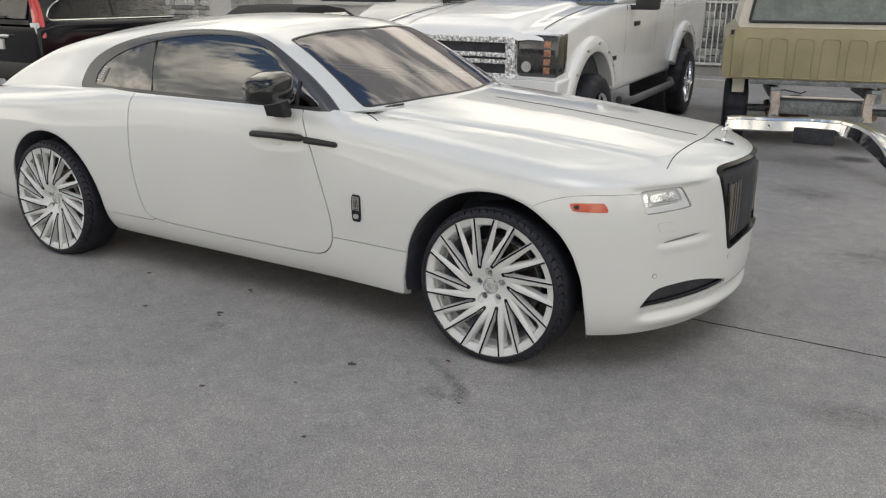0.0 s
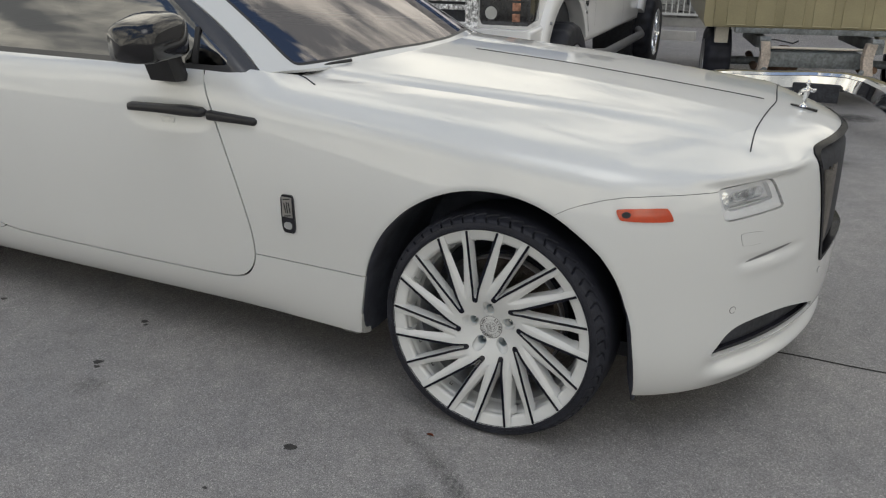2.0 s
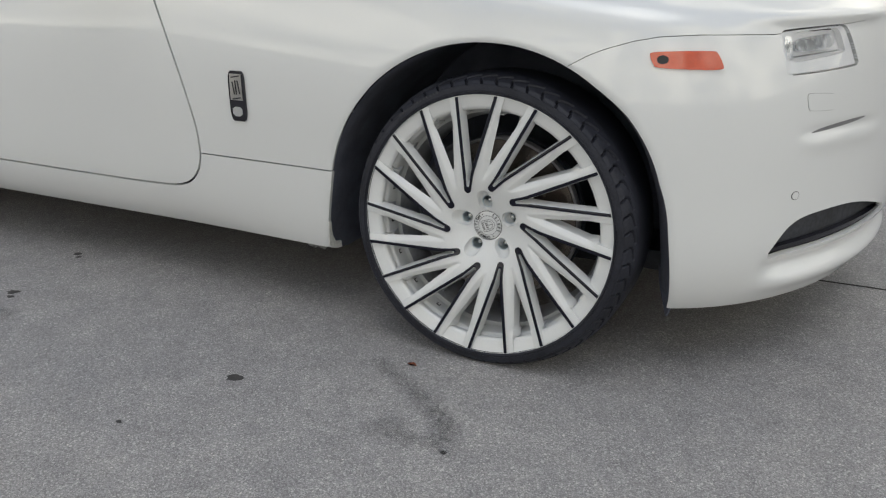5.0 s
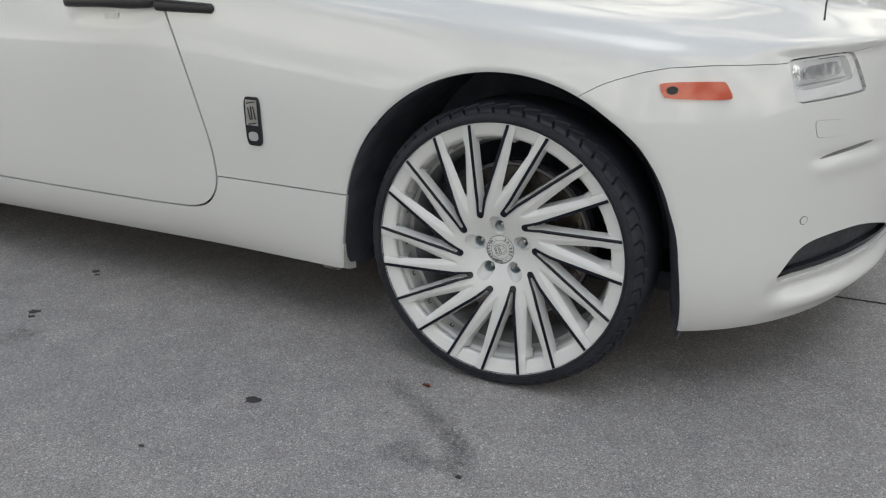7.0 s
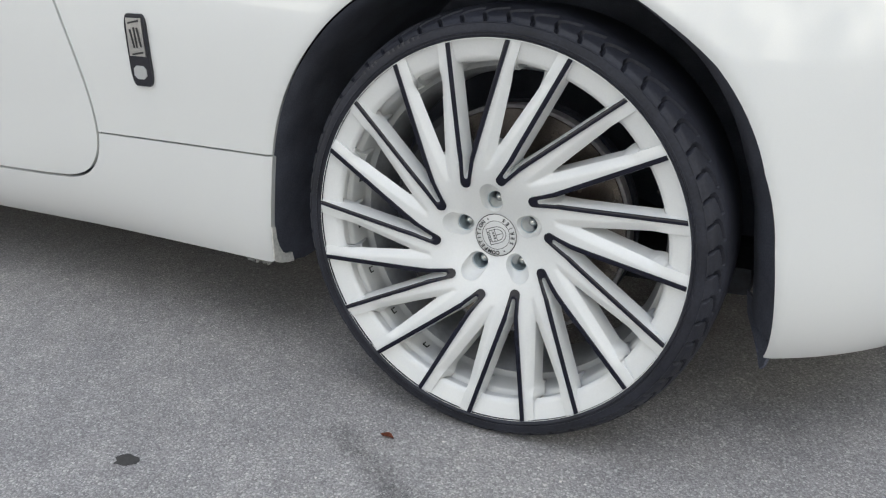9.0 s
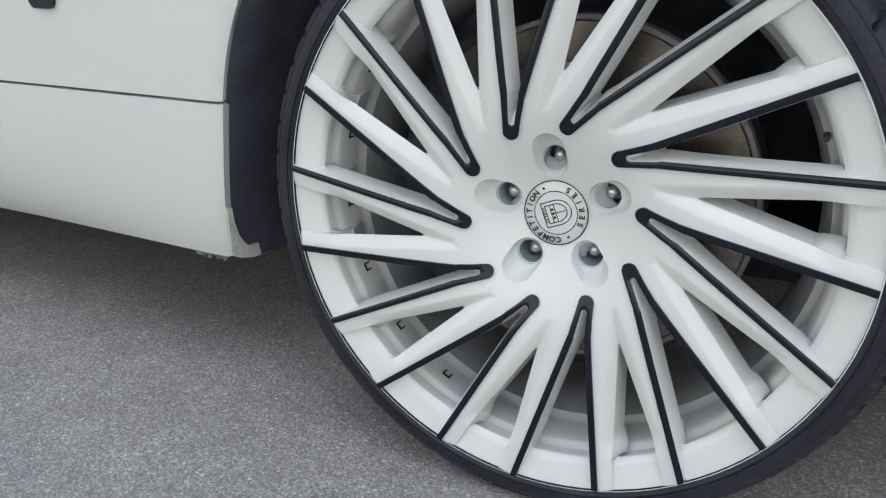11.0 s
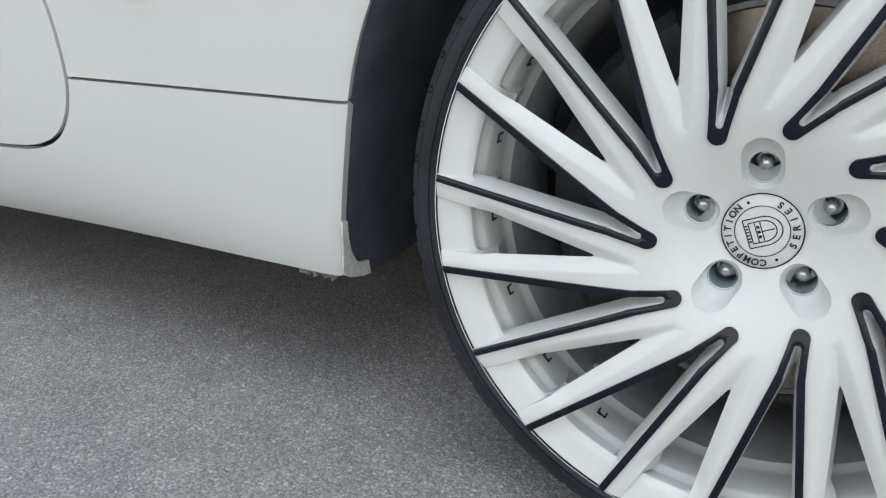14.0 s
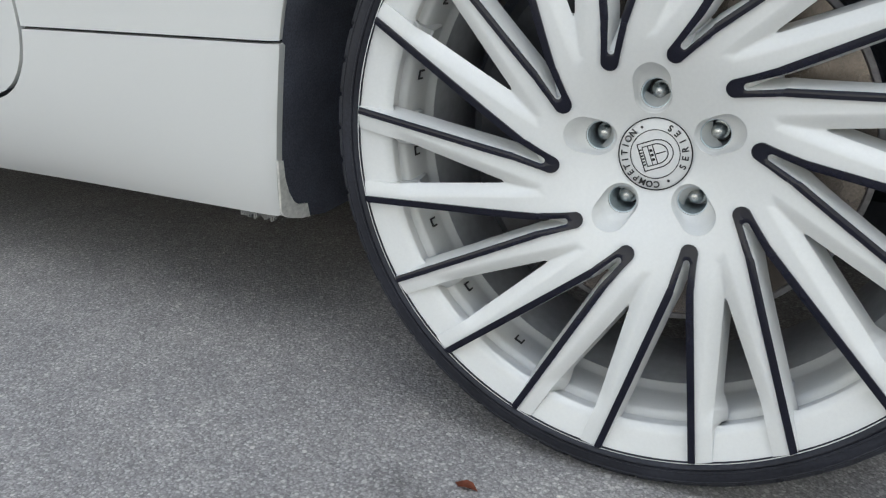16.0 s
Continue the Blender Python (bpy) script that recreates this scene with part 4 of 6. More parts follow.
def build_wheel():
    w = part("wheel", wheel_mesh, None, coupe, "white forged wheel with black-lined swirling spokes")
    part("wheel_face", face_mesh, None, w, "white spoked wheel face")
    part("wheel_lip", lip_mesh, None, w, "white sloping rim lip between the spokes")
    part("inner_barrel", barrel_mesh, None, w, "inner barrel in a shaded grey")
    for k in range(10):
        part("black_inlay", stripe_mesh, None, w, "gloss black line along a pair of spokes").matrix_basis = Matrix.Rotation(radians(36 * k), 4, "Y")
        part("spoke_web", web_mesh, None, w).matrix_basis = Matrix.Rotation(radians(36 * k), 4, "Y")
    part("tyre", tyre_mesh(), None, w, "low-profile black tyre")
    pocket, nut, sleeve = lug_mesh(), nut_mesh(), sleeve_mesh()
    for c in LUGS:
        d = float(face_depth(np.hypot(*c)))
        a = math.degrees(math.atan2(c[1], c[0]))
        for nm, me in (("lug_pocket", pocket), ("lug_sleeve", sleeve), ("lug_nut", nut)):
            o = part(nm, me, None, w)
            o.matrix_basis = pose(c[0], d - 0.0005, c[1], 0, -a, 0)
    cap_d = float(face_depth(np.array(0.03)))
    part("centre_cap", mesh_of("centre_cap", *revolve([(.0001, -.0045), (.020, -.0042), (.033, -.0030), (.0362, -.0012), (.0370, .004)], 72), WHEEL_WHITE, 60), None, w, "round white centre cap").matrix_basis = pose(0, cap_d, 0) @ Matrix.Diagonal((1.05, 1, 1.05, 1))
    part("cap_print", cap_rings(), None, w, "black printed rings and shield").matrix_basis = pose(0, cap_d - 0.0047, 0) @ Matrix.Diagonal((1.05, 1, 1.05, 1))
    for text, mid, span in (("COMPETITION", 210, -138), ("SERIES", 23, 84)):
        n = len(text)
        for i, ch in enumerate(text):
            t = mid + span * (i / (n - 1) - 0.5)
            up = t - 90 if span < 0 else t + 90
            o = part("letter", words(ch, 0.0090, INK), None, w)
            o.matrix_basis = pose(0.0306 * math.cos(radians(t)), cap_d - 0.0052, 0.0306 * math.sin(radians(t)), 0, 0, 0) @ Matrix.Rotation(radians(-up), 4, "Y") @ pose(0, 0, 0, 90, 0, 0) @ Matrix.Diagonal((0.98, 1, 1, 1))
    # small dark marks on the barrel, and the rivet row on its flange
    for i in range(6):
        t = 150 + 18 * i
        bm = bmesh.new()
        box(bm, (-.0006, -.0062, -.0056), (.0006, -.0036, .0056)), box(bm, (-.0006, -.0062, .0036), (.0006, .0050, .0056)), box(bm, (-.0006, -.0042, -.0056), (.0006, .0058, -.0036))
        o = part("barrel_mark", bm, INK, w)
        o.matrix_basis = pose(.2848 * math.cos(radians(t)), .066, .2848 * math.sin(radians(t)), 0, -t, 0)
    bm = bmesh.new()
    rod(bm, (0, .022, 0), (0, .0, 0), .0038, .0030, 10)
    part("valve_stem", bm, SATIN_BLACK, w).matrix_basis = pose(.279 * math.cos(radians(22)), .06, .279 * math.sin(radians(22)))
    for t in (-124.6, -127.4):
        part("balance_weight", a_box((-.0035, -.010, -.0055), (.0025, .010, .0055), .001), WEIGHT_GREY, w).matrix_basis = pose(.2685 * math.cos(radians(t)), .118, .2685 * math.sin(radians(t)), 0, -t, 0)
    # raised marks on the sidewall, too small to read
    for t in (112, 113.6, 115.2, 117, 118.6, 120.4, 122, 127, 128.4, 130, 131.6):
        mark = a_box((-.0035, -.0007, -.0022), (.0035, .0010, .0022), .0004)
        part("sidewall_mark", mark, TYRE_MARK, w).matrix_basis = pose(.3455 * math.cos(radians(t)), .0022, .3455 * math.sin(radians(t)), 0, -t, 0)
    return w


WEIGHT_GREY = mat("zinc_weight", (.52, .53, .54), .4, .3, 0, (200, .1), (30, .1))
TYRE_MARK = mat("raised_rubber", (.03, .03, .036), .6, 0, 0, (300, .2), (30, .2))
wheel = build_wheel()
CAMBER, STEER = -2.62, -0.57
FRONT_AT = pose(FRONT_HUB.x, FRONT_HUB.y, FRONT_HUB.z, CAMBER, 0, STEER)
wheel.matrix_basis = FRONT_AT
copy_thing(wheel, pose(REAR_X, -0.02, 0.362, CAMBER, 0, 0) @ Matrix.Rotation(radians(7), 4, "Y"))
copy_thing(wheel, pose(0, 2 * CY, 0.362, CAMBER, 0, 180))
copy_thing(wheel, pose(REAR_X, 2 * CY, 0.362, CAMBER, 0, 180))

RIM_IRON = mat("cast_iron_edge", (.30, .29, .30), .6, .3, 0, (150, .2), (20, .25))
CALIPER = mat("caliper_black", (.030, .031, .036), .45, 0, .2, (120, .2), (14, .25))
# brakes behind the front wheel and the rear wheel
for x in (FRONT_HUB.x, REAR_X):
    v, f = revolve([(.075, .098), (.095, .104), (.105, .118), (.118, .119), (.201, .119), (.2015, .1205), (.2015, .146), (.199, .149), (.09, .149)], 96)
    o = part("brake_disc", mesh_of("brake_disc", v, f, DISC, 35), None, coupe, "worn iron brake disc")
    o.matrix_basis = pose(x, 0, .362, CAMBER)
    v, f = revolve([(.2016, .1225), (.2030, .1195), (.2085, .1195), (.2090, .1205), (.2090, .147), (.2016, .147)], 96)
    part("disc_rim", mesh_of("disc_rim", v, f, RIM_IRON, 35), None, coupe, "dull grey unswept edge of the brake disc").matrix_basis = pose(x, 0, .362, CAMBER)
    v, f = revolve([(.0005, .07), (.035, .072), (.042, .085), (.078, .092), (.082, .118)], 48)
    part("wheel_hub", mesh_of("wheel_hub", v, f, HUB_GREY, 35), None, coupe).matrix_basis = pose(x, 0, .362, CAMBER)
    arc = [radians(120 + 11 * i) for i in range(11)]
    v, f = loft([[(r * math.cos(t), d, r * math.sin(t)) for r, d in ((.125, .100), (.212, .092), (.226, .105), (.226, .165), (.125, .160))] for t in arc])
    bm = bmesh.new()
    cal = mesh_of("brake_caliper", v, f, SATIN_BLACK, 40)
    bm.from_mesh(cal)
    part("brake_caliper", bm, CALIPER, coupe, "black brake caliper").matrix_basis = pose(x, 0, .362, CAMBER)
    v, f = revolve([(.0005, .17), (.205, .17), (.212, .16), (.212, .18), (.0005, .19)], 60)
    part("dust_shield", mesh_of("dust_shield", v, f, LINER, 40), None, coupe).matrix_basis = pose(x, 0, .362, CAMBER)

# ---- the coupe's lamps, grille, handles, mirror and badges ----


def patch(name, poly, material, lift=0.003, thick=0.004, grow=0.0, n=(70, 160), label="", parent=None, both=True):
    """A thin piece laid on the flank inside an outline of stations and heights."""
    P = np.asarray(poly)
    a, b = P[:, 0].min() - .03, P[:, 0].max() + .03
    vs = np.linspace(0, 1, 400)
    h = side(np.full(400, (a + b) / 2), vs)[2]
    lo, hi = np.interp([P[:, 1].min() - .05, P[:, 1].max() + .05], h, vs)
    me = skin(name, side, np.linspace(a, b, n[0]), np.linspace(lo, hi, n[1] // 2), lambda s, v, x, y, z: inside(P, s, z) - grow, material, 1, thick, lift)
    o = part(name, me, None, parent or coupe, label)
    if both:
        flip_copy(o, parent or coupe, CY)
    return o


# headlamps: bowl, frame, two projectors and a clear lens
LAMP_IN = shape([(.622, .834), (.70, .8385), (.738, .840), (.750, .836), (.760, .808), (.767, .788), (.758, .782), (.70, .775), (.645, .770), (.637, .776)], 2)
LAMP_PALE = mat("lamp_pale_silver", (.88, .88, .90), .30, .0, .3, (60, .03), (12, .04))
CRYSTAL = mat("lamp_crystal", (.74, .75, .77), .06, .85, 1.0, (30, .25), (60, .30), (45, .8))
patch("headlamp", LAMP, LAMP_PALE, -0.022, 0.0, 0.012, label="clear headlamp with a chrome reflector")
vs = np.linspace(.5, .95, 90)
me = skin("lamp_frame", side, np.linspace(.57, .84, 80), vs, lambda s, v, x, y, z: np.maximum(inside(LAMP, s, z) + .004, -inside(LAMP_IN, s, z)), LAMP_PALE, 1, .016, -.006)
flip_copy(part("lamp_frame", me, None, coupe, "pale silver lamp frame"), coupe, CY)
patch("lamp_projector", shape([(.648, .822), (.71, .828), (.738, .830), (.750, .800), (.71, .793), (.652, .789)], 2), CRYSTAL, -0.014, 0.014)
patch("lamp_bar", [(.645, .780), (.758, .789), (.758, .7925), (.645, .7835)], CHROME, -0.010, 0.010, n=(50, 240))
patch("lamp_eye", shape([(.617, .828), (.638, .829), (.638, .776), (.629, .774)], 2), CRYSTAL, -0.004, 0.006)
patch("lamp_lens", LAMP, LAMP_GLASS, -0.0005, 0.0, -0.001, label="clear curved lamp glass")
for o in bpy.data.objects:
    if o.name.startswith("lamp_lens"):
        o.visible_shadow = False
well = skin("lamp_well", side, np.linspace(.55, .86, 60), np.linspace(.5, .9, 60), lambda s, v, x, y, z: inside(LAMP, s, z), SATIN_BLACK, 1, 0.045, -0.001)
bm = bmesh.new()
bm.from_mesh(well)
bmesh.ops.delete(bm, geom=[f for f in bm.faces if len([e for e in f.edges if len(e.link_faces) == 1]) == 0], context="FACES")
part("lamp_well", bm, LAMP_PALE, coupe)

patch("side_marker", MARKER, AMBER, 0.004, 0.006, label="orange side marker lamp")
patch("marker_dot", [(.377 + .011 * math.cos(t), .783 + .009 * math.sin(t)) for t in np.linspace(0, math.tau, 20, endpoint=False)], SATIN_BLACK, 0.0052, 0.001)
patch("washer_gap", shape([(.674, .696), (.680, .700), (.735, .694), (.741, .689), (.744, .659), (.739, .655), (.686, .659), (.680, .664)], 1), HUB_GREY, 0.0005, 0.0005, 0.0005, n=(70, 320))
patch("washer_cover", shape([(.674, .696), (.680, .700), (.735, .694), (.741, .689), (.744, .659), (.739, .655), (.686, .659), (.680, .664)], 1), PEARL, 0.0012, 0.0012)
for c in ((.669, .464), (.985, .468)):
    o = patch("parking_sensor", [(c[0] + .0085 * math.cos(t), c[1] + .0098 * math.sin(t)) for t in np.linspace(0, math.tau, 24, endpoint=False)], TRIM_GREY, 0.0006, 0.0006, .0007, n=(60, 400))
    patch("sensor_face", [(c[0] + .0085 * math.cos(t), c[1] + .0098 * math.sin(t)) for t in np.linspace(0, math.tau, 24, endpoint=False)], PEARL, 0.0014, 0.001, -.0008, n=(60, 400))

# lower intake: dark box and a blade across it
patch("lower_intake", INTAKE, GRILLE_BLACK, -0.045, 0.0, 0.03, label="black lower intake")
patch("intake_blade", shape([(.628, .330), (.70, .334), (.80, .340), (.90, .346), (.965, .350), (.965, .358), (.90, .356), (.80, .352), (.70, .347), (.635, .342)], 2), GLOSS_BLACK, -0.003, 0.016)
# shade of the bumper's shallow slot, laid on the paint as a grey patch
patch("bumper_slot_shade", SLIT, mat("slot_shade_grey", (.17, .17, .175), .45, 0, 0, (90, .2), (8, .2)), 0.0008, 0.0006, -0.0035, n=(90, 700))

# grille: gloss frame, dark back and upright bars
patch("grille_back", GRILLE, GRILLE_BLACK, -0.060, 0.0, 0.03)
frame_in = [(1.02 + (s - 1.02) * .955 + .006, .722 + (z - .722) * .925) for s, z in GRILLE]
me = skin("grille_frame", side, np.linspace(.88, 1.15, 60), np.linspace(.2, .95, 90), lambda s, v, x, y, z: np.maximum(inside(GRILLE, s, z) + .001, -inside(frame_in, s, z)), GRILLE_BLACK, 1, .035, 0.004)
o = part("grille_frame", me, None, coupe, "gloss black grille surround")
flip_copy(o, coupe, CY)
rings = []
for z in np.linspace(.560, .815, 8):
    sx, sy, _ = side(np.array(1.10), np.interp(z, side(np.full(200, 1.10), np.linspace(0, 1, 200))[2], np.linspace(0, 1, 200)))
    rings.append([(float(sx) - .012 + a, b, z) for a, b in ((0, -.006), (.008, -.005), (.011, 0), (.008, .005), (0, .006), (-.03, .004), (-.03, -.004))])
bars = mesh_of("grille_bar", *loft(rings), mat("dark_chrome", (.30, .285, .26), .24, .9, 0), 40)
for k in range(16):
    y = .6925 + .041 * k
    o = part("grille_bar", bars, None, coupe)
    lag = 0.030 * (abs(y - CY) / .45) ** 2
    o.matrix_basis = pose(-lag - .030, y, 0)

# bonnet mascot on its black foot
mx, mz = 0.775, float(bonnet(np.array(0.775), np.array(CY)))
plate = shape([(-.042, -.008), (.042, -.008), (.046, 0), (.042, .008), (-.042, .008), (-.046, 0)], 2)
bm = bmesh.new()
top = bm.faces.new([bm.verts.new((mx + a, CY + b, mz + .004 - .17 * a)) for a, b in plate])
for v in bmesh.ops.extrude_face_region(bm, geom=[top])["geom"]:
    if isinstance(v, bmesh.types.BMVert):
        v.co.z -= .010
part("mascot_plate", bm, SATIN_BLACK, coupe, "black plate under the mascot")
rings = []
for h, off, w, d in ((0, -.004, .014, .017), (.004, -.004, .009, .011), (.012, -.003, .0055, .006), (.026, -.002, .007, .007), (.038, .000, .010, .009), (.050, .002, .012, .009), (.060, .003, .012, .009), (.068, .003, .008, .007), (.073, .003, .0045, .0045), (.079, .002, .0075, .0075), (.087, .002, .0075, .0075), (.093, .002, .003, .003)):
    rings.append([(mx + off + d * math.cos(t), CY + w * math.sin(t), mz + .004 + h) for t in np.linspace(0, math.tau, 14, endpoint=False)])
v, f = loft(rings)
for sgn in (-1, 1):
    for spine in (((.004, .006, .060), (-.006, .010, .058), (-.016, .013, .052), (-.022, .012, .044)), ((.006, .008, .064), (.014, .009, .058), (.022, .006, .056), (.027, .004, .060))):
        n = len(v)
        wv, wf = loft([[(mx + a + .003 * c, CY + sgn * b, mz + .004 + h + .0045 * e) for c, e in ((1, -1), (1, 1), (-1, 1), (-1, -1))] for a, b, h in spine])
        v += wv
        f += [tuple(i + n for i in q) for q in wf]
part("mascot", mesh_of("mascot", v, f, CHROME, 60), None, coupe, "small chrome bonnet figure")

# door handle and its fixed tail


def handle_bar(name, a, b, tail):
    rings = []
    for t in np.linspace(0, 1, 22):
        s = a + (b - a) * t
        end = min(1, math.sqrt(max(0.0, min(t, 1 - t) * 14)) + .35)
        z = .9285 + .010 * t * (0 if tail else 1) + (.003 - .007 * t if tail else 0) + (.0 if tail else .004 * (1 - t))
        hh = (.0165 if tail else .0145 + .004 * math.exp(-((t - .75) / .2) ** 2)) * (1 - (.22 * t if tail else 0)) * end
        y = side_y(s, .96) - .004
        out = .026 * end if not tail else .022 * end * (1 - .25 * t)
        rings.append([(s, y - out * c, z + hh * e) for c, e in ((-.3, -1), (.55, -1), (.9, -.75), (1, -.2), (1, .3), (.9, .75), (.55, 1), (-.3, 1))])
    v, f = loft(rings)
    o = part(name, mesh_of(name, v, f, SATIN_BLACK if not tail else SATIN_BLACK, 50), None, coupe, "black door handle bar")
    return o


flip_copy(handle_bar("door_handle", -1.418, -1.063, False), coupe, CY)
flip_copy(handle_bar("handle_tail", -1.0605, -.852, True), coupe, CY)

# fender badge: black tablet with a silver plate and a small lens
B0 = np.array([(-.761, .698), (-.706, .698), (-.708, .559), (-.764, .559)])
patch("fender_badge", shape([B0[0], (B0[0] + B0[1]) / 2, B0[1], (B0[1] * .6 + B0[2] * .4), B0[2], (B0[2] + B0[3]) / 2, B0[3], (B0[3] * .5 + B0[0] * .5)], 2), GLOSS_BLACK, .006, .006, -.001, n=(70, 240), label="black fender badge with a silver plate")
patch("badge_plate", [(-.753, .689), (-.714, .689), (-.715, .618), (-.756, .618)], SILVER, .0075, .002, n=(70, 300))
patch("badge_lens", shape([(-.752, .600), (-.720, .600), (-.721, .574), (-.754, .574)], 1), mat("badge_lens", (.42, .43, .43), .25, .1, .5), .0078, .002, n=(70, 300))
for k, (a, b) in enumerate((((-.745, .668), (-.740, .634)), ((-.735, .672), (-.733, .634)), ((-.727, .672), (-.722, .636)))):
    d = .0017
    patch("badge_bar", [(a[0] - d, a[1]), (a[0] + d, a[1]), (b[0] + d, b[1]), (b[0] - d, b[1])], INK, .0088, .0012, n=(120, 500))
for z in (.680, .6215):
    patch("badge_bar", [(-.748, z - .0022), (-.720, z + .0028), (-.720, z + .0062), (-.748, z + .0012)], INK, .0088, .0012, n=(120, 500))

# door mirror
rings = []
for u in np.linspace(-1, 1, 15):
    k = (1 - abs(u) ** 5) ** 0.36 if abs(u) < 1 else 0.03
    cy = -.058 + u * .135
    ring = []
    for t in np.linspace(0, math.tau, 28, endpoint=False):
        c, e = math.cos(t), math.sin(t)
        px = math.copysign(abs(c) ** .62, c) * (.108 if c > 0 else .088) * k
        pz = (e ** .50 * .082 * (1 - .16 * max(0.0, -u)) if e > 0 else -(-e) ** .30 * .066) * (k if e > 0 else k ** .5) * (1 - .10 * (u < 0) * abs(u))
        ring.append((-1.185 + px - .020 * u, cy, 1.184 + pz + .006 * u))
    rings.append(ring)
m1 = part("door_mirror", mesh_of("door_mirror", *loft(rings), MIRROR_BLACK, 70), None, coupe, "black door mirror")
rings = [[(-1.215 + a + .010 * h, .056 - .050 * h + b, 1.036 + .110 * h) for a, b in ((-.060, -.032), (.052, -.032), (.062, 0), (.052, .036), (-.060, .036), (-.068, 0))] for h in (0, .08, .5, .92, 1.0)]
part("mirror_foot", mesh_of("mirror_foot", *loft(rings), SATIN_BLACK, 60), None, m1, "satin black mirror foot")

# fuel flap, quarter-window sticker, cowl strip
patch("fuel_flap", shape([(-3.10, .957), (-2.94, .953), (-2.93, .86), (-3.09, .86)], 2), PEARL, .0008, .001, both=False)
bm = bmesh.new()
for i in range(7):
    z = 1.115 + .012 * i
    y = float(BELT_Y(-2.70)) + lean(z - 1.075) - .004
    box(bm, (-2.715 + .004 * i, y - .0015, z), (-2.690 + .004 * i, y + .0015, z + .009))
part("window_sticker", bm, mat("sticker_white", (.55, .55, .55), .5), coupe, "small white printed sticker")
v, f = tube([(float(screen_foot(y)) + .012, y, float(bonnet(screen_foot(y), np.array(y))) + .006) for y in np.linspace(.31, .46, 10)], .006, 8)
part("cowl_strip", mesh_of("cowl_strip", v, f, SATIN_BLACK), None, coupe)
seam = [side(np.array(a), np.array(b)) for a, b in zip(np.linspace(-.815, -.712, 8), np.linspace(.999, .955, 8))]
v, f = tube([(float(x), float(y) - .001, float(z) + .0005) for x, y, z in seam], .0028, 6)
part("bonnet_seam", mesh_of("bonnet_seam", v, f, GAP_BLACK), None, coupe)
part("tag", a_box((-1.27, side_y(-1.25, .895) - .003, .886), (-1.215, side_y(-1.25, .895) + .003, .905), .001), mat("pale_tag", (.75, .75, .72), .5), coupe, "small white tag below the handle")

# ---- the yard ----
ASPHALT = bpy.data.materials.new("worn_asphalt")
ASPHALT.use_nodes = True
n, l = ASPHALT.node_tree.nodes, ASPHALT.node_tree.links
co = n.new("ShaderNodeTexCoord")


def noise_tex(scale, detail=4, rough=0.55):
    t = n.new("ShaderNodeTexNoise")
    t.inputs["Scale"].default_value, t.inputs["Detail"].default_value, t.inputs["Roughness"].default_value = scale, detail, rough
    l.new(co.outputs["Object"], t.inputs["Vector"])
    return t.outputs["Fac"]


def ramp(src, stops):
    r = n.new("ShaderNodeValToRGB")
    while len(r.color_ramp.elements) < len(stops):
        r.color_ramp.elements.new(0.5)
    for e, (p, c) in zip(r.color_ramp.elements, stops):
        e.position, e.color = p, (*c, 1)
    l.new(src, r.inputs["Fac"])
    return r.outputs["Color"]


def times(a, b, how="MULTIPLY", k=1.0):
    m = n.new("ShaderNodeMixRGB")
    m.blend_type, m.inputs["Fac"].default_value = how, k
    l.new(a, m.inputs["Color1"])
    l.new(b, m.inputs["Color2"])
    return m.outputs["Color"]


warp = n.new("ShaderNodeMixRGB")
warp.blend_type, warp.inputs["Fac"].default_value = "ADD", 0.005
wobble = n.new("ShaderNodeTexNoise")
wobble.inputs["Scale"].default_value, wobble.inputs["Detail"].default_value = 140, 2
l.new(co.outputs["Object"], wobble.inputs["Vector"])
l.new(co.outputs["Object"], warp.inputs["Color1"])
l.new(wobble.outputs["Color"], warp.inputs["Color2"])


def cells(scale):
    """Broken stone of one size: its random tone and the distance from each stone's middle."""
    t = n.new("ShaderNodeTexVoronoi")
    t.inputs["Scale"].default_value = scale
    l.new(warp.outputs["Color"], t.inputs["Vector"])
    c = n.new("ShaderNodeSeparateColor")
    l.new(t.outputs["Color"], c.inputs["Color"])
    return c, t.outputs["Distance"]


fine, fine_d = cells(330)
mid, mid_d = cells(175)
big, big_d = cells(105)
col = ramp(fine.outputs["Red"], [(0.0, (.226, .221, .216)), (.40, (.310, .304, .297)), (.80, (.384, .376, .365)), (1.0, (.48, .47, .452))])
col = times(col, ramp(fine_d, [(0.25, (1, 1, 1)), (0.75, (.70, .69, .71))]))


def speckle(base, cell, dist, lo, rgb, wide):
    """Lays the paler or darker stones of one size over the base."""
    m = n.new("ShaderNodeMixRGB")
    l.new(times(ramp(cell.outputs["Green"], [(lo, (0, 0, 0)), (min(lo + .02, 1), (1, 1, 1))]), ramp(dist, [(wide, (1, 1, 1)), (wide + .12, (0, 0, 0))])), m.inputs["Fac"])
    l.new(base, m.inputs["Color1"])
    l.new(ramp(cell.outputs["Blue"], rgb), m.inputs["Color2"])
    return m.outputs["Color"]


col = speckle(col, mid, mid_d, .80, [(0, (.36, .353, .343)), (.6, (.50, .488, .47)), (1, (.66, .64, .60))], .30)
col = speckle(col, big, big_d, .90, [(0, (.40, .392, .385)), (.5, (.52, .505, .48)), (1, (.68, .65, .60))], .28)
col = times(col, ramp(noise_tex(0.9, 5), [(.30, (.84, .84, .86)), (.70, (1.12, 1.11, 1.09))]))
col = times(col, ramp(noise_tex(9, 6, .65), [(.30, (.84, .84, .85)), (.55, (1.0, 1.0, 1.0)), (.75, (1.12, 1.11, 1.10))]))
b = n["Principled BSDF"]
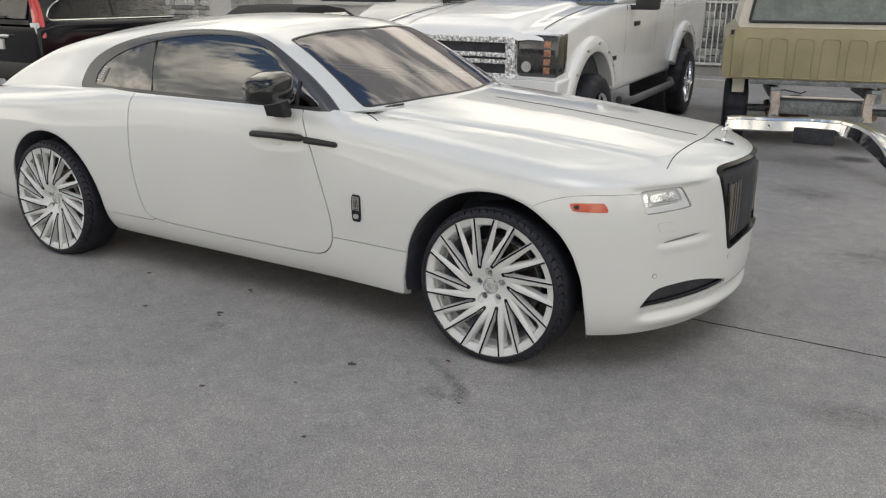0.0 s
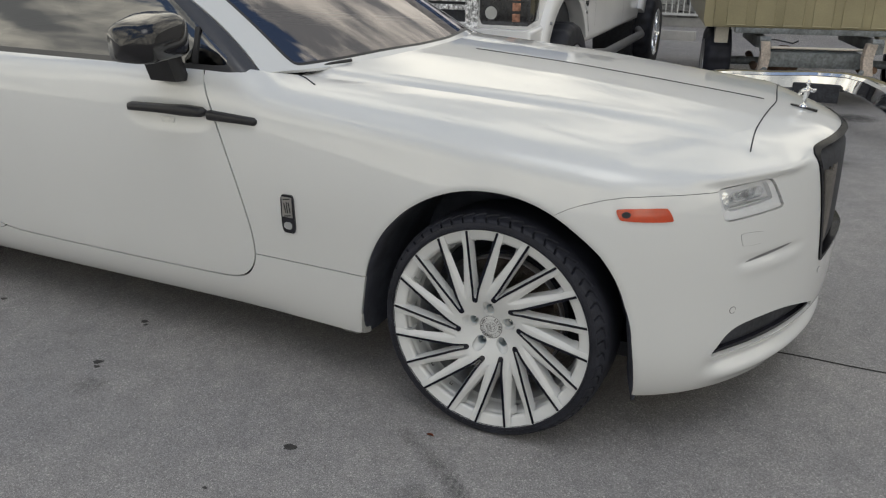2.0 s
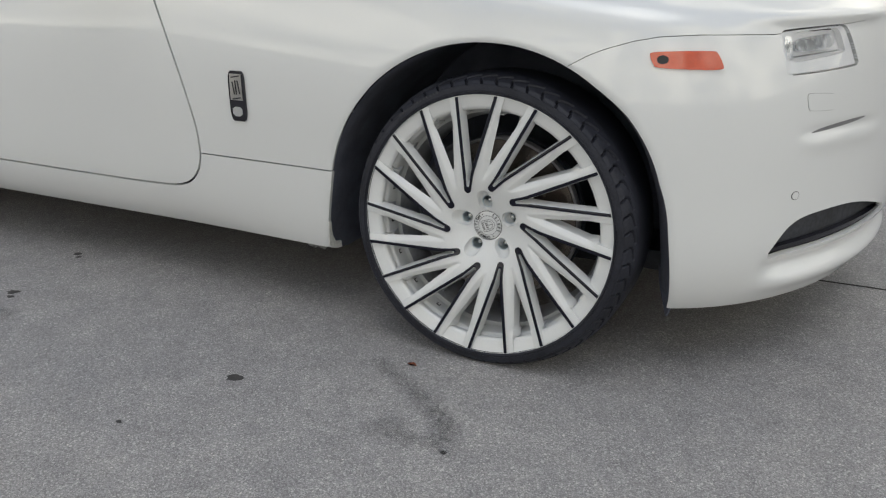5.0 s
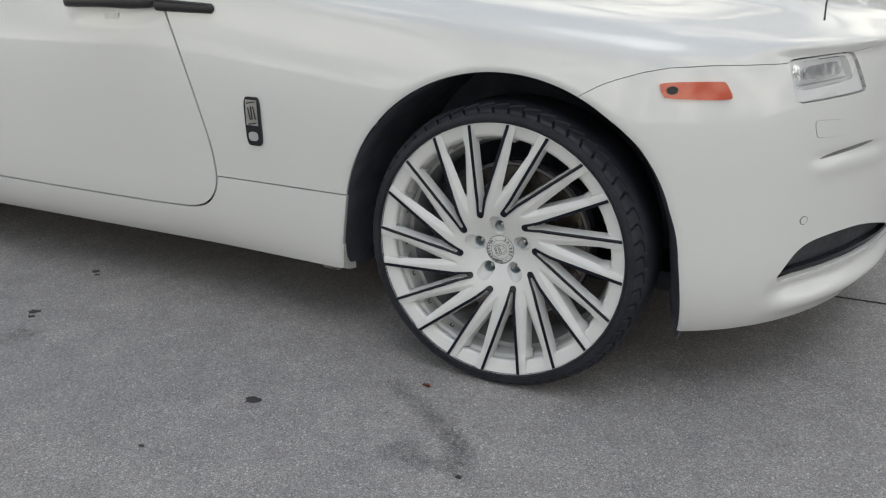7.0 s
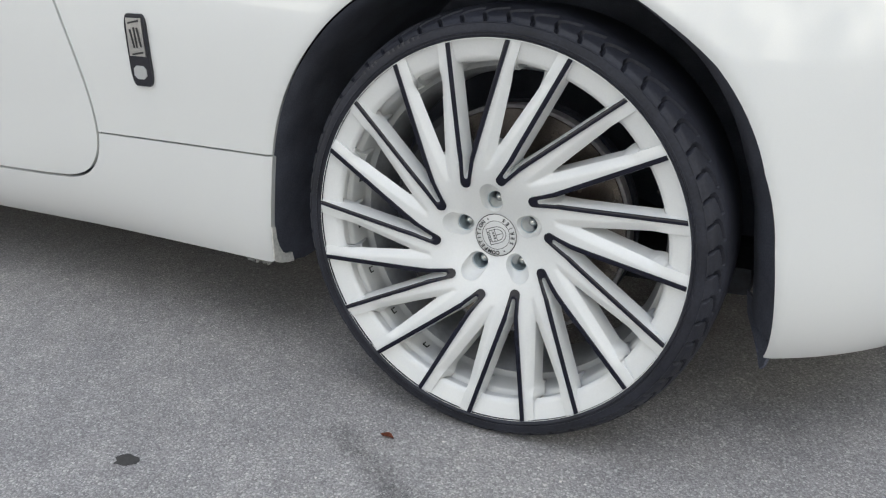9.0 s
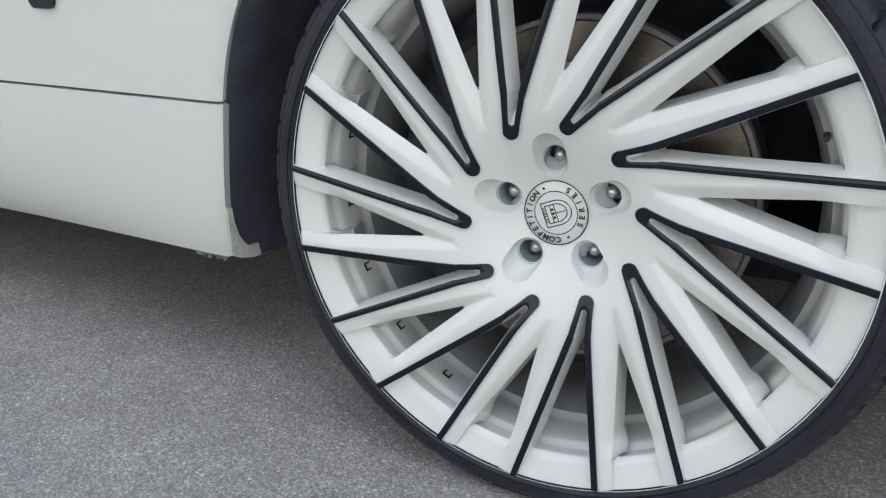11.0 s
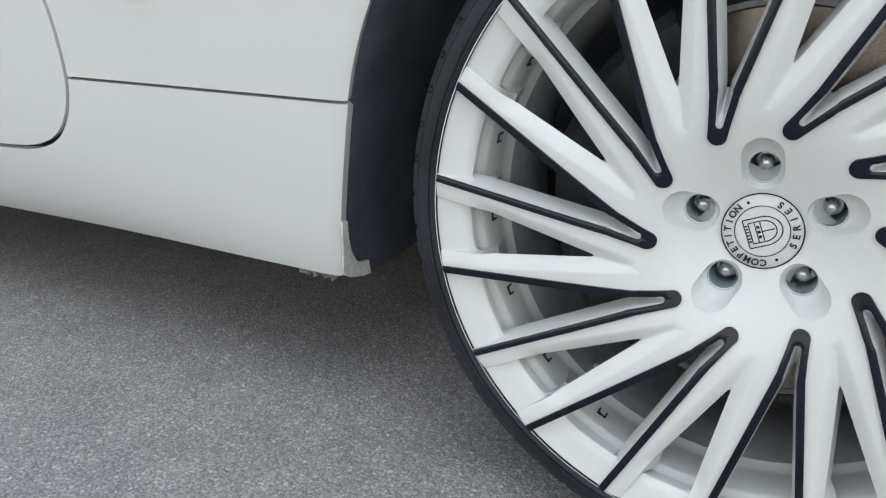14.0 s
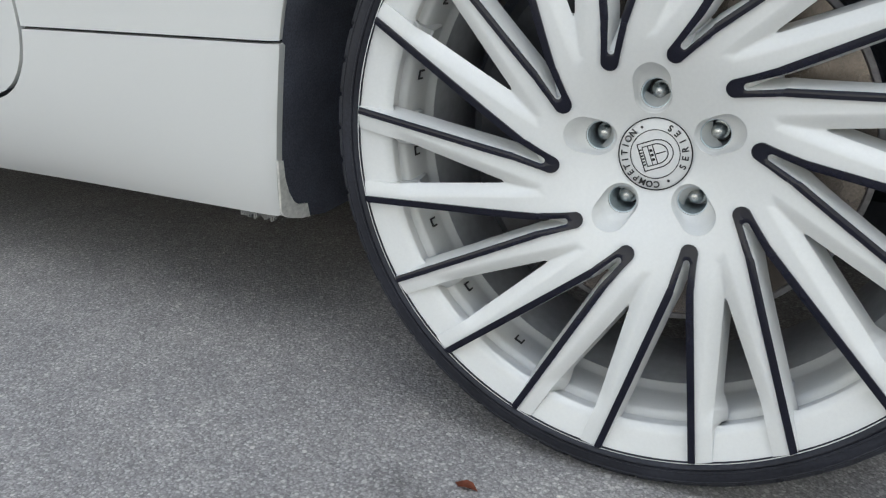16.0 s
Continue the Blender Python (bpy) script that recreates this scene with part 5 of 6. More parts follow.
l.new(col, b.inputs["Base Color"])
b.inputs["Roughness"].default_value = 0.78
bp = n.new("ShaderNodeBump")
bp.inputs["Strength"].default_value, bp.inputs["Distance"].default_value = 0.55, 0.0020
hgt = times(ramp(fine_d, [(0, (1, 1, 1)), (.8, (0, 0, 0))]), ramp(mid_d, [(.1, (1, 1, 1)), (.6, (0, 0, 0))]), "MIX", 0.5)
l.new(hgt, bp.inputs["Height"])
l.new(bp.outputs["Normal"], b.inputs["Normal"])
bm = bmesh.new()
bm.faces.new([bm.verts.new(c) for c in ((-400, -400, 0), (400, -400, 0), (400, 400, 0), (-400, 400, 0))])
whole("ground", bm, ASPHALT, "grey worn asphalt of an open yard", "ground", kind="structure")

STAIN = bpy.data.materials.new("oil_tyre_stain")
STAIN.use_nodes = True
n, l = STAIN.node_tree.nodes, STAIN.node_tree.links
co = n.new("ShaderNodeTexCoord")
grad = n.new("ShaderNodeTexGradient")
grad.gradient_type = "SPHERICAL"
l.new(co.outputs["Object"], grad.inputs["Vector"])
edge = times(ramp(grad.outputs["Fac"], [(0.0, (0, 0, 0)), (.55, (1, 1, 1))]), ramp(noise_tex(3.2, 6, .7), [(.36, (0, 0, 0)), (.6, (1, 1, 1))]))
clear = n.new("ShaderNodeBsdfTransparent")
mx2 = n.new("ShaderNodeMixShader")
n["Principled BSDF"].inputs["Base Color"].default_value = (.03, .03, .03, 1)
n["Principled BSDF"].inputs["Roughness"].default_value = .45
half = n.new("ShaderNodeMath")
half.operation, half.inputs[1].default_value = "MULTIPLY", .26
l.new(edge, half.inputs[0])
l.new(half.outputs[0], mx2.inputs["Fac"])
l.new(clear.outputs[0], mx2.inputs[1])
l.new(n["Principled BSDF"].outputs[0], mx2.inputs[2])
l.new(mx2.outputs[0], n["Material Output"].inputs["Surface"])
disc = bpy.data.meshes.new("oil_tyre_stain")
bm = bmesh.new()
bm.faces.new([bm.verts.new((math.cos(t), math.sin(t), 0)) for t in np.linspace(0, math.tau, 32, endpoint=False)])
bm.to_mesh(disc)
bm.free()
disc.materials.append(STAIN)
# oil spots, and an arc of small discs for the tyre marks
for i, (x, y, a, b2, rz) in enumerate(((1.114, 5.93, .24, .22, 10), (1.10, 5.92, .22, .2, 30), (1.12, 5.94, .20, .2, 70), (.72, 5.75, .30, .2, 0), (-.194, -.142, .08, .040, -28), (-.10, -.20, .08, .042, -33), (-.02, -.255, .07, .045, -37), (.035, -.300, .06, .050, -42), (.068, -.345, .060, .048, -60), (-.064, -.383, .07, .055, 20), (.03, -.40, .09, .04, 10), (.10, -.418, .030, .016, -20), (1.52, .29, .22, .14, 20), (.9, 4.2, .35, .3, 0),
                                      (-1.38, -.35, .09, .06, 40), (1.6, 2.6, .5, .3, 15), (-1.2, 8.7, .7, .5, 0))):
    o = tagged(new("oil_tyre_stain", disc), "dark stain of oil and tyre marks on the asphalt", "stain", "oil stains", "structure")
    o.matrix_world = pose(x, y, .0015 + .0002 * i, 0, 0, rz) @ Matrix.Diagonal((a, b2, 1, 1))
GUM = mat("old_gum", (.036, .034, .033), .6, 0, 0, (200, .2), (40, .2))
rng = random.Random(5)
for x, y, r in ((-.514, -.349, .017), (-1.577, .119, .012), (-1.55, .10, .008), (-1.482, -.211, .016), (-1.46, -.24, .009), (.093, -.415, .006), (-1.9, -.35, .011), (-.95, -.85, .011), (-.3, -.95, .008), (-2.3, .02, .012), (-.62, -.62, .006)):
    bm = bmesh.new()
    ring = [bm.verts.new((x + r * (1 + .35 * rng.uniform(-1, 1)) * math.cos(t) * 1.3, y + r * (1 + .3 * rng.uniform(-1, 1)) * math.sin(t), .0008)) for t in np.linspace(0, math.tau, 14, endpoint=False)]
    mid = bm.verts.new((x, y, .0035))
    for p, q in zip(ring, ring[1:] + ring[:1]):
        bm.faces.new((p, q, mid))
    whole("gum_spot", bm, GUM, "flattened dark gum spot on the asphalt", "gum spot", group="gum spots on the asphalt")
# dead leaf
bm = bmesh.new()
pts = [(-.022, 0), (-.012, .009), (0, .011), (.012, .007), (.024, 0), (.012, -.008), (0, -.010), (-.012, -.008)]
ring = [bm.verts.new((-.143 + a * .6, -.100 + b * .6, .003 + .004 * abs(b) / .01 + .002 * math.sin(a * 200))) for a, b in pts]
mid = bm.verts.new((-.143, -.100, .002))
for p, q in zip(ring, ring[1:] + ring[:1]):
    bm.faces.new((p, q, mid))
bmesh.ops.solidify(bm, geom=bm.faces, thickness=.0008)
whole("dead_leaf", bm, mat("dry_leaf", (.26, .075, .035), .7, 0, 0, (90, .3), (30, .3)), "small curled brown leaf on the asphalt", "leaf")
# open joint running away from the nose
bm = bmesh.new()
xs = np.linspace(.3, 6.0, 90)
up = [bm.verts.new((x, .99 + .010 * noise.noise((x * 4, 1, 0)) + .006 + .004 * noise.noise((x * 30, 3, 0)), .0009)) for x in xs]
dn = [bm.verts.new((x, .99 + .010 * noise.noise((x * 4, 1, 0)) - .006 - .004 * noise.noise((x * 30, 7, 0)), .0009)) for x in xs]
for i in range(len(xs) - 1):
    bm.faces.new((dn[i], dn[i + 1], up[i + 1], up[i]))
whole("asphalt_joint", bm, mat("joint_dirt", (.022, .021, .02), .9, 0, 0, (120, .3), (10, .3)), "dark open joint in the asphalt", "joint", kind="structure")
# loose grit
bm = bmesh.new()
for _ in range(500):
    x, y = rng.uniform(-2.6, 2.2), rng.uniform(-1.9, -.05)
    r = rng.uniform(.0006, .0016)
    bmesh.ops.create_icosphere(bm, subdivisions=0 + 1, radius=r, matrix=Matrix.Translation((x, y, r * .3)))
whole("grit", bm, mat("pale_grit", (.30, .29, .27), .8, 0, 0, (200, .3), (2, .2)), "scattered pale grit on the asphalt", "grit", kind="stuff")

# ---- vehicles and wall behind the coupe ----
WHITE_TRUCK = mat("white_truck_paint", (.80, .80, .80), .25, 0, .7, (300, .02), (2, .03))
GREY_PLASTIC = mat("grey_plastic", (.10, .10, .105), .55, 0, 0, (200, .15), (5, .15))
DARK_GLASS = tinted_glass("vehicle_glass", (.10, .11, .11), ior=1.38)
SMOKED = mat("smoked_lamp_glass", (.035, .035, .037), .12, 0, 1.0, (60, .3), (20, .3))
CELL = mat("smoked_amber_cell", (.40, .20, .13), .2, .2, 1.0, (60, .4), (12, .5))
CAMO = mat("speckled_wrap", (.62, .62, .63), .45, 0, .3, (38, .95), (90, .6))
RED_LENS = mat("red_lens", (.55, .012, .015), .15, 0, 1.0, (80, .1), (10, .1))
CLEAR_LENS = mat("pale_lens", (.62, .63, .65), .15, 0, 1.0, (80, .15), (30, .15))
PLATE = mat("plate_white", (.60, .60, .60), .4)
RIM_GREY = mat("alloy_grey", (.45, .45, .46), .3, .8, 0, (90, .1), (9, .1))


def cut_slab(points, y0, y1, bevel=0.03, taper=0.0):
    """A side outline (x, z) given width, its long edges rounded."""
    bm = bmesh.new()
    near = [bm.verts.new((x, y0 + taper * max(0.0, z - .8), z)) for x, z in points]
    far = [bm.verts.new((x, y1 - taper * max(0.0, z - .8), z)) for x, z in points]
    n = len(points)
    caps = [bm.faces.new(near), bm.faces.new(far[::-1])]
    for i in range(n):
        bm.faces.new((near[i], far[i], far[(i + 1) % n], near[(i + 1) % n]))
    bmesh.ops.recalc_face_normals(bm, faces=bm.faces)
    if bevel:
        bmesh.ops.bevel(bm, geom=[e for f in caps for e in f.edges], offset=bevel, segments=3, affect="EDGES", profile=.6, clamp_overlap=True)
    return bm


def arch_points(cx, r, z0, n=12):
    """Outline points over a wheel opening, from front to rear."""
    a0 = math.asin(max(-1, min(1, (z0 - .36) / r)))
    return [(cx + r * math.cos(t), .36 + r * math.sin(t)) for t in np.linspace(a0, math.pi - a0, n)]


def road_wheel(owner, x, y, r, rim, width, material, knob=0.0, seg=40):
    """A wheel with tyre and rim; y is its outer face, positive to the left."""
    sgn = 1 if y > 0 else -1
    prof = [(rim, .02), (rim + .02, .0), (r - .06, .0), (r - .02, .02), (r, .05), (r, width - .05), (r - .02, width - .02), (rim, width)]
    v, f = [], []
    n = len(prof)
    for i in range(seg * 2):
        t = math.tau * i / (seg * 2)
        for q, d in prof:
            q2 = q - (knob if i % 4 in (0, 1) and q > r - .03 else 0)
            v.append((q2 * math.cos(t), -sgn * d, q2 * math.sin(t)))
    for i in range(seg * 2):
        j = (i + 1) % (seg * 2)
        f += [(i * n + k, i * n + k + 1, j * n + k + 1, j * n + k) for k in range(n - 1)]
    w = part("wheel", mesh_of("wheel", *revolve([(rim + .005, .0), (rim, -.02 * 0 + .01), (rim - .02, .02), (rim - .03, .10), (rim - .03, width - .02)], 40), material), None, owner)
    if sgn > 0:
        w.matrix_basis = pose(x, y, r - knob * .5, 0, 0, 180)
    else:
        w.matrix_basis = pose(x, y, r - knob * .5)
    tv = [(a, -sgn * b * (1 if sgn < 0 else 1), c) for a, b, c in v]
    tv = [(a, abs(b), c) for a, b, c in v]
    part("tyre", mesh_of("tyre", tv, f, RUBBER, 40), None, w, "black treaded tyre")
    bm = bmesh.new()
    for k in range(6):
        m = Matrix.Rotation(math.tau * k / 6, 4, "Y")
        box(bm, (.04, .045, -.030), (rim - .01, .085, .030), .006, m)
    rod(bm, (0, .03, 0), (0, .10, 0), .075, seg=20)
    part("spoke_star", bm, material, w)
    return w


def lay(root, m):
    root.matrix_world = m
    return root


def car_root(name, label, category):
    e = new(name)
    e.empty_display_size = .2
    return tagged(e, label, category)


# --- white lifted pickup ---
pickup = car_root("pickup_truck", "white lifted pickup truck with black fender wells", "truck")
W = 1.0
front = arch_points(.16, .63, .60)
rear = arch_points(-3.65, .62, .60)
outline_pts = [(.98, .74), (1.04, .95), (1.02, 1.20), (.92, 1.30), (.30, 1.40), (-.45, 1.47), (-1.1, 1.48), (-2.5, 1.48), (-2.55, 1.46), (-4.9, 1.46), (-4.98, 1.40), (-4.95, .80)]
outline_pts += list(reversed([(x, z + .10) for x, z in rear])) + [(-3.0, .62), (-.7, .62)] + list(reversed([(x, z + .10) for x, z in front])) + [(.80, .72)]
part("body", cut_slab(outline_pts, -W + .03, W - .03, .06), WHITE_TRUCK, pickup, "white pickup body")
HOOD_X = [1.075, 1.06, 1.03, .97, .86, .70, .45, .15, -.15, -.40, -.47]
HOOD_Z = [1.235, 1.262, 1.288, 1.312, 1.340, 1.368, 1.402, 1.436, 1.464, 1.484, 1.486]
hood_v, hood_f, hood_y = [], [], np.linspace(-.955, .955, 45)
for hx in np.concatenate([np.linspace(1.075, .90, 14), np.linspace(.88, -.47, 26)]):
    hz = float(np.interp(-hx, [-a for a in HOOD_X], HOOD_Z))
    for hy in hood_y:
        raised = 1 / (1 + math.exp((abs(hy) - .50 - .05 * (1 - hx)) / .022))
        edge = max(0.0, abs(hy) - .80) / .155
        z = hz + .034 * raised * min(1.0, (1.075 - hx) / .25) - .012 * math.exp(-((abs(hy) - .62) / .05) ** 2) - .075 * edge ** 2.4 - .02 * (hy / .9) ** 2
        hood_v.append((hx - .11 * max(0.0, abs(hy) - .35) ** 1.6 * (hx > .5), hy, z))
n_y = len(hood_y)
for a in range(39):
    hood_f += [(a * n_y + b, (a + 1) * n_y + b, (a + 1) * n_y + b + 1, a * n_y + b + 1) for b in range(n_y - 1)]
part("hood", mesh_of("hood", hood_v, hood_f, WHITE_TRUCK, 50), None, pickup, "white sculpted hood with a raised centre")
for sgn in (-1, 1):
    v, f = tube([(.93 - 1.40 * t, sgn * (.800 - .02 * t), float(np.interp(-(.93 - 1.40 * t), [-a for a in HOOD_X], HOOD_Z)) - .0145) for t in np.linspace(0, 1, 20)], .004, 6)
    part("hood_seam", mesh_of("hood_seam", v, f, GAP_BLACK), None, pickup)
cab = cut_slab([(-.95, 1.47), (-1.65, 2.02), (-1.95, 2.08), (-2.9, 2.06), (-3.05, 1.95), (-3.12, 1.47)], -W + .06, W - .06, .07, .14)
part("cab", cab, WHITE_TRUCK, pickup, "white extended cab")
scr = bmesh.new()
scr.faces.new([scr.verts.new(c) for c in ((-.93, -.82, 1.50), (-.93, .82, 1.50), (-1.58, .70, 2.00), (-1.58, -.70, 2.00))])
bmesh.ops.solidify(scr, geom=scr.faces, thickness=.012)
part("windscreen", scr, DARK_GLASS, pickup)
for y, s in ((W - .135, 1), (-W + .135, -1)):
    win = bmesh.new()
    win.faces.new([win.verts.new(c) for c in ((-1.15, y + s * .045, 1.52), (-2.05, y + s * .045, 1.52), (-2.05, y - s * .025, 1.95), (-1.72, y - s * .025, 1.95))])
    bmesh.ops.solidify(win, geom=win.faces, thickness=.01)
    part("side_window", win, DARK_GLASS, pickup)
part("cowl", a_box((-.95, -.86, 1.462), (-.48, .86, 1.492), .01), GREY_PLASTIC, pickup, "grey wiper cowl")
# nose: wrap-covered grille bars with dark mesh between
part("grille_back", a_box((.90, -.55, .89), (1.052, .55, 1.235), .01), GAP_BLACK, pickup)
for z0, z1 in ((1.190, 1.242), (1.068, 1.106), (1.012, 1.048), (.880, .930)):
    part("grille_bar", a_box((1.0, -.575, z0), (1.075, .575, z1), .012), CAMO, pickup, "speckled grille bar")
for y in (-.545, .545):
    part("grille_post", a_box((.99, y - .045, .88), (1.07, y + .045, 1.24), .012), CAMO, pickup, "speckled grille post")
for sgn in (-1, 1):
    for k in range(12):
        y = -.5 + k * .091
        part("mesh_wire", a_box((-.004, -.006, -.062), (.004, .006, .062), 0, pose(1.045, y, 1.148, 36 * sgn)), GREY_PLASTIC, pickup)
for sgn in (-1, 1):
    y = .785 * sgn
    hl = part("headlamp", cut_slab([(.80, .93), (1.03, .915), (1.055, .96), (1.045, 1.20), (1.02, 1.262), (.80, 1.285)], y - .188, y + .188, .03), SMOKED, pickup, "smoked headlamp")
    bm = bmesh.new()
    rod(bm, (1.03, y - .09 * sgn, 1.00), (1.060, y - .09 * sgn, 1.00), .045, seg=20)
    part("projector", bm, CHROME, hl)
    for k in range(4):
        part("marker_cell", a_box((1.0, y + sgn * .095 - .03, .945 + k * .072), (1.057, y + sgn * .095 + .03, 1.00 + k * .072), .006), CELL, hl)
    bm = cut_slab([(1.10, .66), (1.13, .74), (1.10, .89), (.60, .91), (.60, .72)], sgn * .0, sgn * 1.0, .035)
    part("front_bumper", bm, WHITE_TRUCK, pickup, "white front bumper")
    for cx in (0.16, -3.65):
        pts = arch_points(cx, .66, .62, 16)
        flare = []
        for (x, z) in pts:
            dx, dz = x - cx, z - .36
            k = math.hypot(dx, dz)
            flare.append([(x + dx / k * a, sgn * (W - .04 + b), z + .09 + dz / k * a) for a, b in ((-.03, -.04), (-.032, .060), (-.02, .070), (.09, .058), (.105, .045), (.115, .0))])
        v, f = loft(flare)
        part("fender_flare", mesh_of("fender_flare", v, f, WHITE_TRUCK, 50), None, pickup, "white bolted fender flare")
        for i in (2, 5, 8, 11, 13):
            x, z = pts[i]
            dx, dz = x - cx, z - .36
            k = math.hypot(dx, dz)
            bm = bmesh.new()
            rod(bm, (x + dx / k * .04, sgn * (W + .0), z + .09 + dz / k * .04), (x + dx / k * .04, sgn * (W + .040), z + .09 + dz / k * .04), .013, seg=8)
            part("flare_bolt", bm, STEEL, pickup)
        well = bmesh.new()
        rod(well, (cx, sgn * .45, .50), (cx, sgn * (W - .10), .50), .58, seg=32)
        part("wheel_well", well, GAP_BLACK, pickup)
        road_wheel(pickup, cx, sgn * (W + .09), .44, .265, .44, CHROME, .014)
    v, f = tube([(-.75, sgn * 1.0, .52), (-1.0, sgn * 1.08, .50), (-2.7, sgn * 1.08, .50), (-2.95, sgn * 1.0, .52)], .042, 12)
    part("side_step", mesh_of("side_step", v, f, GREY_PLASTIC), None, pickup, "grey tube side step")
    part("door_seam", a_box((-.93, sgn * (W - .033) - .003, .68), (-.922, sgn * (W - .033) + .003, 1.47)), GAP_BLACK, pickup)
    part("door_seam", a_box((-2.16, sgn * (W - .033) - .003, .68), (-2.152, sgn * (W - .033) + .003, 1.47)), GAP_BLACK, pickup)
    part("bed_seam", a_box((-3.02, sgn * (W - .033) - .003, .66), (-3.008, sgn * (W - .033) + .003, 1.46)), GAP_BLACK, pickup)
    part("door_handle", a_box((-1.40, sgn * (W - .03) - .022, 1.25), (-1.22, sgn * (W - .03) + .022, 1.30), .012), SATIN_BLACK, pickup)
    part("side_mirror", a_box((-1.16, sgn * 1.14 - .12, 1.42), (-1.02, sgn * 1.14 + .12, 1.66), .04), SATIN_BLACK, pickup, "black door mirror")
    part("mirror_arm", a_box((-1.12, sgn * 1.0 - .08, 1.42), (-1.06, sgn * 1.0 + .10, 1.47), .012), SATIN_BLACK, pickup)
    for k in range(4):
        part("badge_bar", a_box((-.50 - .05 * k, sgn * (W - .03) - .004, .94), (-.465 - .05 * k, sgn * (W - .03) + .004, .985)), INK, pickup)
lay(pickup, pose(-2.10, 4.42, 0, 0, 0, -88.3))

# --- gold off-road truck seen from behind, rear bumper off ---
GOLD = mat("dull_gold_paint", (.315, .28, .165), .42, .15, .3, (120, .08), (2.5, .14))
CREAM = mat("cream_paint", (.62, .58, .50), .5, 0, 0, (90, .08), (3, .12))
RUST = mat("rusty_steel", (.16, .10, .065), .8, .3, 0, (60, .4), (9, .4), (90, .5))
FRAME_GREY = mat("greasy_grey_steel", (.20, .215, .22), .6, .3, 0, (40, .3), (7, .35), (80, .3))
jeep = car_root("off_road_truck", "gold and cream vintage off-road truck with a chrome rear bumper", "truck")
bm = bmesh.new()
half_w, sh = .885, .76
prof = [(-half_w + .02, .74), (-half_w, .80), (-half_w, 1.16), (-half_w + .03, 1.19), (-sh, 1.275), (sh, 1.275), (half_w - .03, 1.19), (half_w, 1.16), (half_w, .80), (half_w - .02, .74)]
v, f = loft([[(x, y, z) for y, z in prof] for x in (0.0, .03, 2.6)])
part("tub", mesh_of("tub", v, f, GOLD, 30), None, jeep, "gold body tub")
gate = part("tailgate", a_box((-.018, -.80, .75), (.004, .80, 1.262), .01), GOLD, jeep, "gold ribbed tailgate")
for k in range(6):
    yc = -.602 + k * .2408
    pts = shape([(yc - .088, .757), (yc - .088, .757), (yc - .088, .757), (yc - .088, 1.09), (yc - .088, 1.165), (yc - .01, 1.175), (yc + .088, 1.175), (yc + .088, 1.09), (yc + .088, .757), (yc + .088, .757), (yc + .088, .757)], 2)
    rim_v = [[(-.0185, a, b) for a, b in pts], [(-.024, yc + (a - yc) * .96, .965 + (b - .965) * .985) for a, b in pts], [(-.024, yc + (a - yc) * .92, .965 + (b - .965) * .96) for a, b in pts], [(-.0195, yc + (a - yc) * .86, .965 + (b - .965) * .94) for a, b in pts]]
    v, f = loft(rim_v, True, True)
    part("rib_panel", mesh_of("rib_panel", v, f, GOLD, 25), None, gate, "pressed gold panel")
prof = [(-.755, 1.275), (-.775, 1.30), (-.69, 1.80), (.69, 1.80), (.775, 1.30), (.755, 1.275)]
v, f = loft([[(x - .0 + (z - 1.275) * .12, y, z) for y, z in prof] for x in (.0, 2.2)])
part("hardtop", mesh_of("hardtop", v, f, CREAM, 30), None, jeep, "cream hard top")
gl = bmesh.new()
gl.faces.new([gl.verts.new(c) for c in ((-.004 + .006, -.655, 1.345), (.002, .655, 1.345), (.056, .60, 1.76), (.056, -.60, 1.76))])
bmesh.ops.solidify(gl, geom=gl.faces, thickness=.008)
# brightness seen through the window, put into an opaque pale colour
part("rear_window", gl, mat("painted_pale_view", (.36, .40, .385), .18, 0, .8, (30, .10), (4, .25)), jeep, "wide pale rear window")
for a, b in (((-.665, 1.335), (.665, 1.335)), ((-.665, 1.335), (-.61, 1.77)), ((.665, 1.335), (.61, 1.77))):
    v, f = tube([(-.006 + (a[1] - 1.335) * .12, a[0], a[1]), (-.006 + (b[1] - 1.335) * .12, b[0], b[1])], .014, 8)
    part("window_gasket", mesh_of("window_gasket", v, f, SATIN_BLACK), None, jeep)
part("rear_crossmember", a_box((-.02, -.72, .69), (.08, .60, .742), .01), FRAME_GREY, jeep, "grey rear crossmember")
